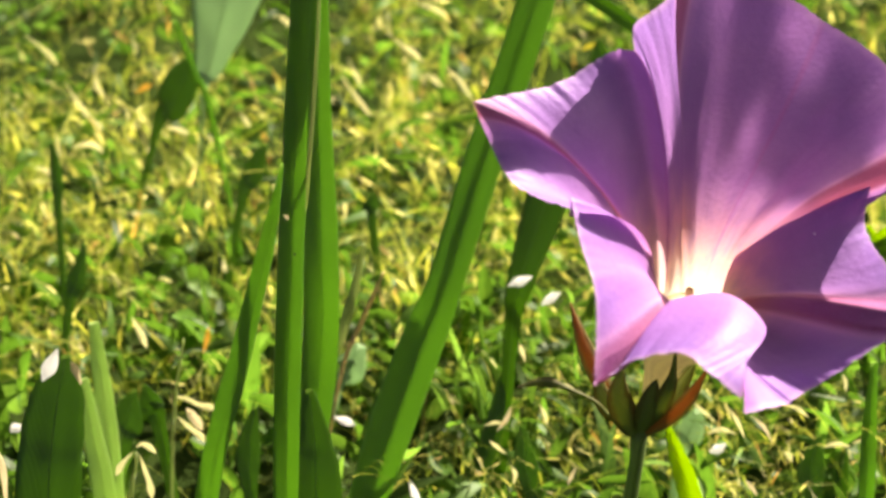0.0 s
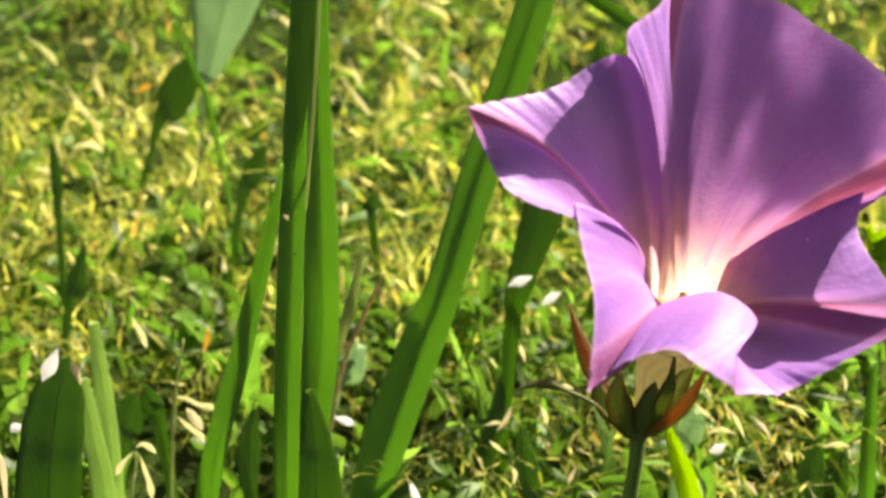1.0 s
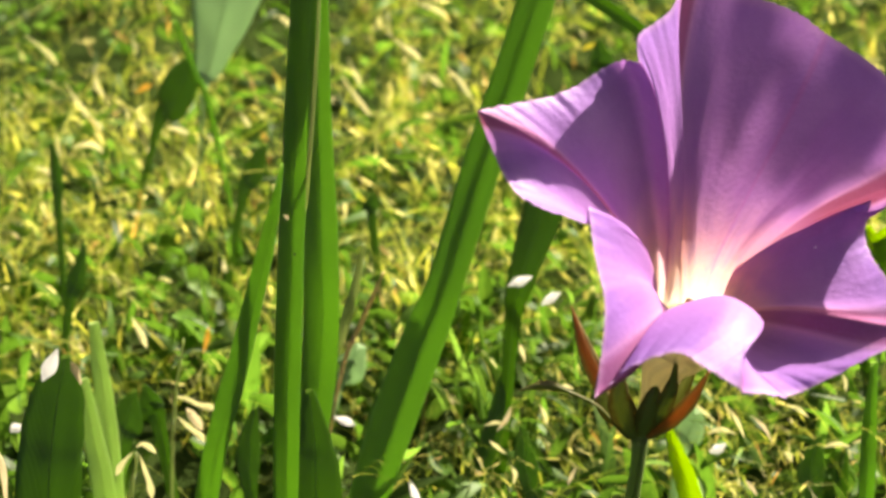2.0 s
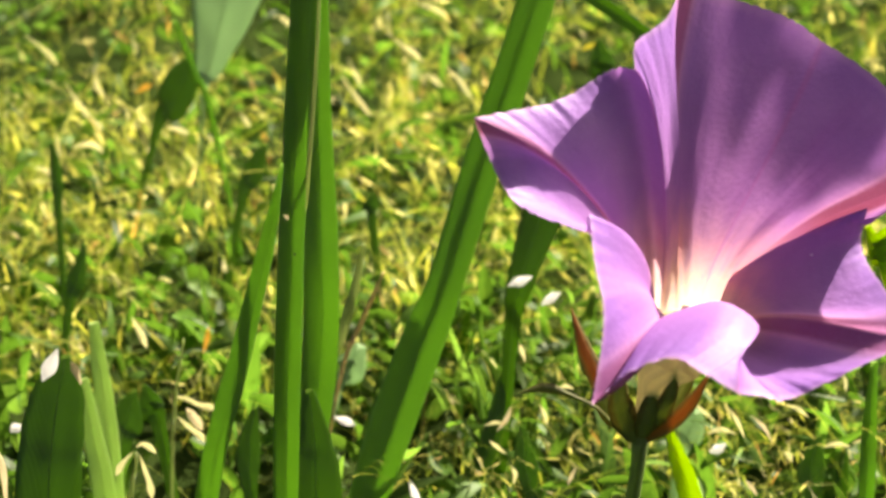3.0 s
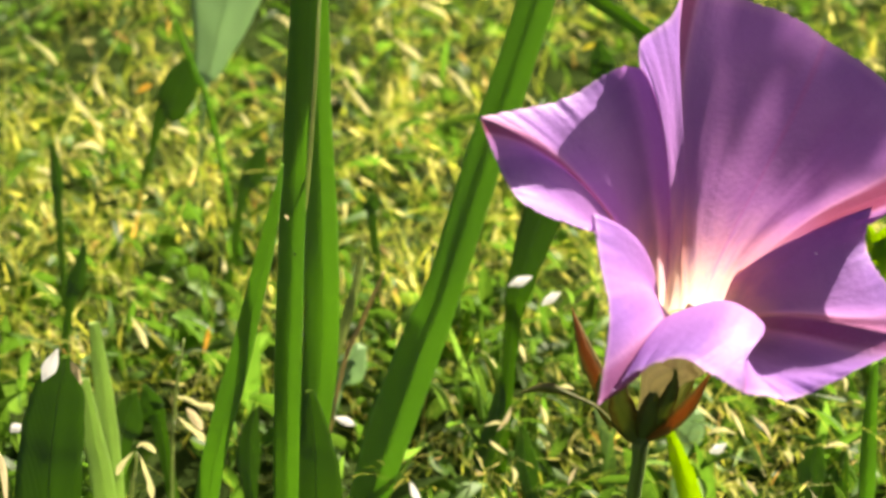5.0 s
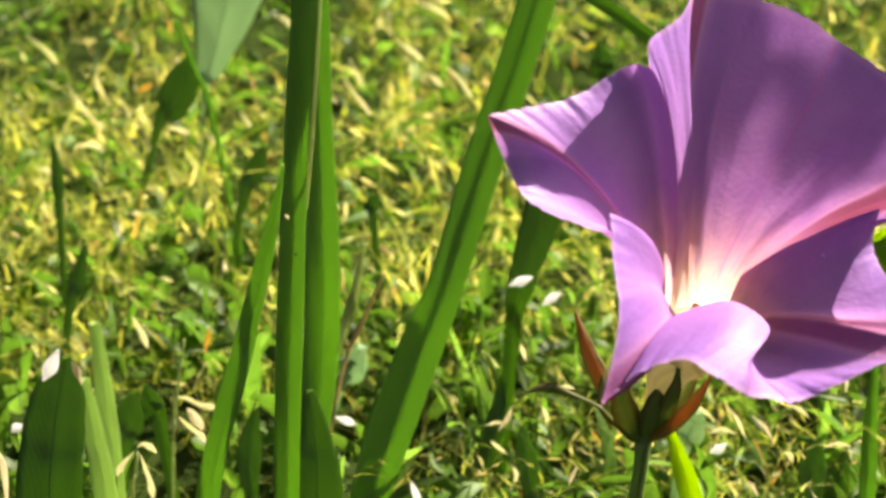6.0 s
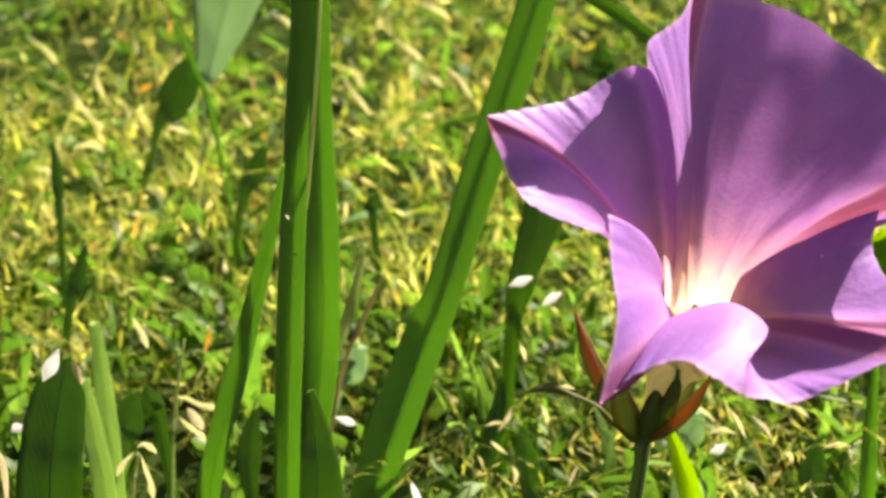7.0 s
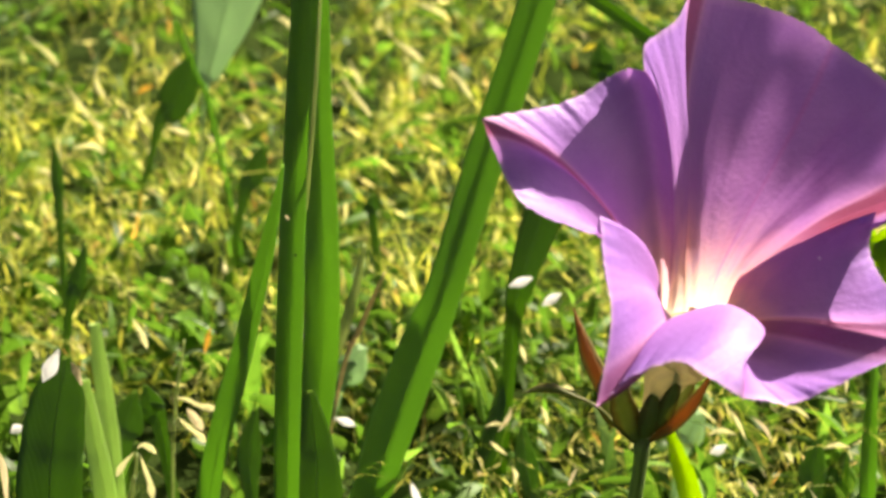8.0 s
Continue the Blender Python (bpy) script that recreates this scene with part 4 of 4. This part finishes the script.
def strips(n, base, direction, side, length, width, bend, segs, taper):
    """n thin pieces as three-sided tapering, bending strips; returns arrays of points and faces."""
    s = np.linspace(0, 1, segs + 1)
    normal = np.cross(direction, side)
    verts = np.empty((n, segs + 1, 3, 3))
    for i, t in enumerate(s):
        c = base + direction * (length * t)[:, None] + bend * (t ** 2) * length[:, None]
        w = width * taper(t)
        verts[:, i, 0] = c - side * w[:, None]
        verts[:, i, 1] = c + normal * (w * 0.6)[:, None]
        verts[:, i, 2] = c + side * w[:, None]
    one = []
    for i in range(segs):
        for a, b in ((0, 1), (1, 2)):
            one.append((i * 3 + a, i * 3 + b, i * 3 + 3 + b, i * 3 + 3 + a))
    k = (segs + 1) * 3
    faces = (np.array(one)[None] + (np.arange(n) * k)[:, None, None]).reshape(-1, 4)
    return verts.reshape(-1, 3), faces


def unit(v):
    return v / np.linalg.norm(v, axis=1, keepdims=True)


def clump(x, y, scale, seed):
    return np.array([noise.noise((a * scale, b * scale, seed)) for a, b in zip(x, y)])


def hollow(x, y):
    """A bare dark patch beside the pale leaves."""
    return (np.abs(x / y + 0.122) < 0.019) & (y > 0.5) & (y < 0.66)


def field(n, near=0.45, far=1.5):
    """Places over the meadow, wider with distance."""
    y = near + (far - near) * rng.random(n) ** 0.9
    x = (rng.random(n) * 2 - 1) * (0.06 + 0.24 * y)
    return x, y


def stuff(name, label, pieces, mat):
    off, vs, fs = 0, [], []
    for v, f in pieces:
        vs.append(v)
        fs.append(f + off)
        off += len(v)
    v, f = np.vstack(vs), np.vstack(fs)
    me = bpy.data.meshes.new(name)
    me.vertices.add(len(v))
    me.vertices.foreach_set("co", v.astype(np.float32).ravel())
    me.loops.add(f.size)
    me.loops.foreach_set("vertex_index", f.astype(np.int32).ravel())
    me.polygons.add(len(f))
    me.polygons.foreach_set("loop_start", np.arange(len(f), dtype=np.int32) * 4)
    me.polygons.foreach_set("loop_total", np.full(len(f), 4, dtype=np.int32))
    me.update(calc_edges=True)
    me.polygons.foreach_set("use_smooth", [True] * len(f))
    me.materials.append(mat)
    tagged(new(name, me), label, "grass", kind="stuff")


def turned(n, up):
    a = rng.random(n) * 2 * math.pi
    e = up(n)
    d = np.stack([np.cos(a) * np.cos(e), np.sin(a) * np.cos(e), np.sin(e)], 1)
    r = unit(rng.normal(size=(n, 3)))
    return d, unit(np.cross(d, r))


def undergrowth():
    """Low leaves near the soil: many narrow ones and fewer rounded ones."""
    pieces = []
    for n, top, lo, hi, thin, fat, lean in ((7500, 0.03, 0.010, 0.024, 0.04, 0.10, 0.5), (6400, 0.028, 0.005, 0.013, 0.18, 0.38, 0.3), (380, 0.02, 0.02, 0.034, 0.10, 0.18, 1.0), (1100, 0.035, 0.009, 0.018, 0.08, 0.15, 1.0)):
        x, y = field(n, far=0.72 if n in (380, 1100) else 1.5)
        keep = clump(x, y, 30.0, 2) + 0.6 * clump(x, y, 75.0, 5) + rng.normal(0, 0.05, n) > -0.08 + 1.0 * np.clip(y - 0.73, 0, 0.2)
        keep &= ~hollow(x, y)
        x, y = x[keep], y[keep]
        n = len(x)
        z = rng.random(n) * top
        d, side = turned(n, lambda k: rng.normal(lean, 0.5, k))
        length = rng.uniform(lo, hi, n)
        width = length * rng.uniform(thin, fat, n)
        bend = np.stack([rng.normal(0, 0.2, n), rng.normal(0, 0.2, n), rng.normal(-0.3, 0.2, n)], 1)
        pieces.append(strips(n, np.stack([x, y, z], 1), d, side, length, width, bend, 5, lambda t: np.full(1, math.sin(math.pi * (0.08 + 0.92 * t) ** 0.8) + 0.02)))
    stuff("meadow_leaves", "small green leaves of low meadow plants", pieces, UNDER)


def culms_and_seeds():
    x, y = field(11000)
    keep = clump(x, y, 22.0, 4) + clump(x, y, 60.0, 9) * 0.7 + rng.normal(0, 0.12, len(x)) > 0.065 + 1.0 * np.clip(0.70 - y, 0, 0.25) + 1.4 * np.clip(y - 0.74, 0, 0.25)
    keep &= ~hollow(x, y)
    x, y = x[keep], y[keep]
    n = len(x)
    d, side = turned(n, lambda k: rng.normal(1.2, 0.25, k))
    length = rng.uniform(0.03, 0.075, n)
    bend = np.stack([rng.normal(0.1, 0.5, n), rng.normal(0, 0.5, n), rng.normal(-0.3, 0.2, n)], 1)
    base = np.stack([x, y, np.zeros(n)], 1)
    culm = strips(n, base, d, side, length, rng.uniform(0.00016, 0.00030, n) * np.clip((y - 0.50) / 0.22, 0.4, 1), bend, 9, lambda t: np.full(1, 1 - 0.5 * t))
    # thin curving branchlets on the stalks
    stalks = [culm]
    for k in range(2):
        t = rng.uniform(0.3, 0.95, n)
        foot = base + d * (length * t)[:, None] + bend * (t ** 2 * length)[:, None]
        a = rng.normal(-0.1, 1.1, n)
        e = rng.normal(0.35, 0.5, n)
        bd = np.stack([np.cos(a) * np.cos(e), np.sin(a) * np.cos(e), np.sin(e)], 1)
        bs = unit(np.cross(bd, unit(rng.normal(size=(n, 3)))))
        bb = np.stack([rng.normal(0, 0.4, n), rng.normal(0, 0.4, n), rng.normal(-0.9, 0.4, n)], 1)
        stalks.append(strips(n, foot, bd, bs, rng.uniform(0.006, 0.016, n), rng.uniform(0.00012, 0.00022, n) * np.clip((y - 0.50) / 0.22, 0.4, 1), bb, 8, lambda q: np.full(1, 1 - 0.4 * q)))
    stuff("grass_stalks", "thin yellow-green stalks of seeding grass", stalks, CULMS)
    seeds = []
    for k in range(3):
        t = rng.uniform(0.45, 1.0, n)
        foot = base + d * (length * t)[:, None] + bend * (t ** 2 * length)[:, None]
        # most spikelets nod to one side, a few stand anyhow
        a = np.where(rng.random(n) < 0.72, rng.normal(-0.1, 0.7, n), rng.random(n) * 2 * math.pi)
        e = rng.normal(-0.25, 0.45, n)
        sd = np.stack([np.cos(a) * np.cos(e), np.sin(a) * np.cos(e), np.sin(e)], 1)
        ss = unit(np.cross(sd, unit(rng.normal(size=(n, 3)))))
        sl = rng.uniform(0.0045, 0.0095, n) * np.clip(y / 0.78, 0.68, 1.05)
        sb = np.stack([rng.normal(0, 0.35, n), rng.normal(0, 0.35, n), rng.normal(-0.65, 0.4, n)], 1)
        wide = rng.uniform(0.00028, 0.00060, n) * np.clip((y - 0.44) / 0.30, 0.5, 1.05)
        seeds.append(strips(n, foot, sd, ss, sl, wide, sb, 9, lambda q: np.full(1, 0.18 + 0.95 * math.sin(math.pi * max(0.0, (q - 0.55) / 0.45) ** 0.8) ** 0.75)))
    stuff("grass_seed_heads", "pale yellow drooping husks of seeding grass", seeds, SEEDS)


def outer_grass():
    """Coarser tufts over the rest of the meadow round about."""
    n = 15000
    a = rng.random(n) * 2 * math.pi
    r = 0.5 + 5.0 * rng.random(n) ** 1.3
    x, y = r * np.cos(a), 0.5 + r * np.sin(a)
    keep = (np.abs(x) > 0.05 + 0.24 * np.clip(y, 0, 9)) | (y > 1.45) | (y < 0.1)
    keep &= x ** 2 + y ** 2 > 0.06
    x, y = x[keep], y[keep]
    n = len(x)
    d, side = turned(n, lambda k: rng.normal(1.0, 0.35, k))
    length = rng.uniform(0.04, 0.10, n)
    bend = np.stack([rng.normal(0, 0.3, n), rng.normal(0, 0.3, n), rng.normal(-0.3, 0.2, n)], 1)
    v, f = strips(n, np.stack([x, y, np.zeros(n)], 1), d, side, length, rng.uniform(0.002, 0.006, n), bend, 4, lambda t: np.full(1, 1.02 - t))
    stuff("outer_grass", "green grass tufts of the wider meadow", [(v, f)], UNDER)


undergrowth()
culms_and_seeds()
outer_grass()


# ---- motion ----
FLOWER_SWAY = [
    # seconds, plant right, up; corolla right, up (mm), turns (degrees)
    (0, -0.20, 0.95, 1.39, 1.46, -0.17, -0.70, 0.74),
    (0.1, -0.18, 0.89, 2.32, 2.31, -0.12, -0.63, 0.65),
    (0.2, -0.16, 0.83, 1.04, 1.61, -0.07, -0.55, 0.55),
    (0.3, -0.14, 0.77, -0.62, 0.73, -0.02, -0.48, 0.46),
    (0.4, -0.12, 0.71, 0.60, 1.15, 0.02, -0.41, 0.37),
    (0.5, -0.10, 0.65, 0.49, 1.15, 0.07, -0.34, 0.27),
    (0.6, -0.16, 0.64, -0.53, 1.06, 0.07, -0.35, 0.35),
    (0.7, -0.22, 0.63, -0.20, 1.65, 0.07, -0.36, 0.42),
    (0.8, -0.28, 0.62, -0.61, 1.32, 0.06, -0.37, 0.50),
    (0.9, -0.34, 0.61, -0.18, 1.17, 0.06, -0.38, 0.57),
    (1, -0.40, 0.60, 0.18, 1.03, 0.06, -0.39, 0.64),
    (1.1, -0.32, 0.61, -0.17, 1.03, 0.06, -0.34, 0.50),
    (1.2, -0.24, 0.62, -0.39, 0.86, 0.05, -0.29, 0.36),
    (1.3, -0.16, 0.63, 0.13, 0.77, 0.06, -0.24, 0.21),
    (1.4, -0.08, 0.64, 0.74, 0.69, 0.05, -0.19, 0.07),
    (1.5, 0.00, 0.65, 0.49, 0.66, 0.05, -0.14, -0.07),
    (1.6, 0.00, 0.57, 0.41, 0.29, 0.03, -0.12, -0.08),
    (1.7, 0.00, 0.50, 0.76, 0.36, 0.02, -0.11, -0.08),
    (2.8, 0.00, -0.10, -0.82, -0.02, -0.09, 0.09, -0.12),
    (2.9, 0.00, -0.12, -0.66, -0.10, -0.11, 0.12, -0.13),
    (3, 0.00, -0.15, -0.31, -0.61, -0.12, 0.14, -0.13),
    (3.1, 0.00, -0.14, -0.10, -0.15, -0.09, 0.10, -0.14),
    (3.2, 0.00, -0.13, -0.29, 0.32, -0.06, 0.06, -0.15),
    (3.3, 0.00, -0.12, -0.46, 0.16, -0.04, 0.03, -0.16),
    (3.4, 0.00, -0.11, 0.01, -0.19, -0.01, -0.01, -0.17),
    (3.5, 0.00, -0.10, 0.04, -0.17, 0.01, -0.04, -0.18),
    (3.6, 0.00, -0.08, -0.52, 0.36, 0.01, -0.03, -0.15),
    (3.7, 0.00, -0.06, -0.31, 0.42, 0.00, -0.02, -0.11),
    (3.8, 0.00, -0.04, 0.08, -0.34, 0.01, -0.01, -0.07),
    (3.9, 0.00, -0.02, 0.11, -0.46, -0.00, -0.01, -0.04),
    (4, 0.00, 0.00, 0.00, 0.00, 0.00, 0.00, 0.00),
    (4.1, 0.00, 0.03, 0.37, -0.16, -0.10, 0.03, 0.07),
    (4.2, 0.00, 0.07, 0.81, -0.21, -0.19, 0.07, 0.15),
    (4.3, 0.00, 0.10, 0.49, -0.18, -0.28, 0.10, 0.22),
    (4.4, 0.00, 0.30, 0.28, 0.63, -0.38, 0.14, 0.31),
    (4.5, 0.00, 0.50, 0.12, 0.41, -0.48, 0.17, 0.38),
    (4.6, 0.00, 0.10, -0.39, -0.30, -0.08, 0.52, 0.09),
    (4.7, 0.00, -0.10, -0.16, -0.43, 0.04, 0.56, -0.02),
    (5.8, 0.40, -0.10, 0.43, 0.28, 0.63, 0.16, -0.78),
    (5.9, 0.40, -0.10, 0.68, 0.09, 0.69, 0.12, -0.85),
    (6, 0.40, -0.10, 0.60, 0.23, 0.74, 0.08, -0.92),
    (6.2, 0.39, -0.10, 0.81, 0.24, 0.70, 0.10, -0.89),
    (6.3, 0.39, -0.10, 1.20, 0.31, 0.68, 0.10, -0.87),
    (6.5, 0.38, -0.10, 0.56, 0.19, 0.65, 0.11, -0.83),
    (6.7, 0.36, -0.10, 1.29, 0.24, 0.64, -0.02, -0.86),
    (7, 0.35, -0.10, 0.65, -0.02, 0.62, -0.20, -0.91),
    (7.3, 0.34, -0.07, 0.60, -0.02, 0.48, -0.33, -0.95),
    (7.5, 0.33, -0.05, 0.68, -0.46, 0.39, -0.41, -0.98),
    (7.8, 0.31, -0.02, 0.36, -0.19, 0.33, -0.34, -0.84),
    (8, 0.30, 0.00, 0.40, -0.64, 0.29, -0.29, -0.75),
]
DROOP = [(0, 11.0), (0.1, 10.2), (0.2, 8.0), (0.3, 8.8), (0.6, 5.3), (0.8, 4.2), (1, 3.9), (1.2, 2.5), (1.5, 2.6), (1.7, 2.4), (2.8, 0.0), (8, 0.0)]
CURL = [(0, 5.5), (0.5, 2.6), (1, 1.8), (1.5, 1.4), (3, -0.9), (3.5, 0.0), (4, 0.0), (4.5, 0.9), (6, -4.0), (7.5, -4.0), (8, -2.3)]


def motions():
    plant = glory.matrix_basis.copy()
    walk(glory, [(t, plant @ pose(bx * MM, by * MM, 0)) for t, bx, by, *_ in FLOWER_SWAY])
    walk(corolla, [(t, pose(x * MM, y * MM, 0, rx, ry, rz) @ corolla_rest) for t, _, _, x, y, rx, ry, rz in FLOWER_SWAY])
    walk(petals["F", 1], [(t, swung("F", -a)) for t, a in DROOP])
    walk(petals["E", 0], [(t, swung("E", a)) for t, a in DROOP])
    walk(petals["F", 0], [(t, swung("F", a)) for t, a in CURL])


motions()
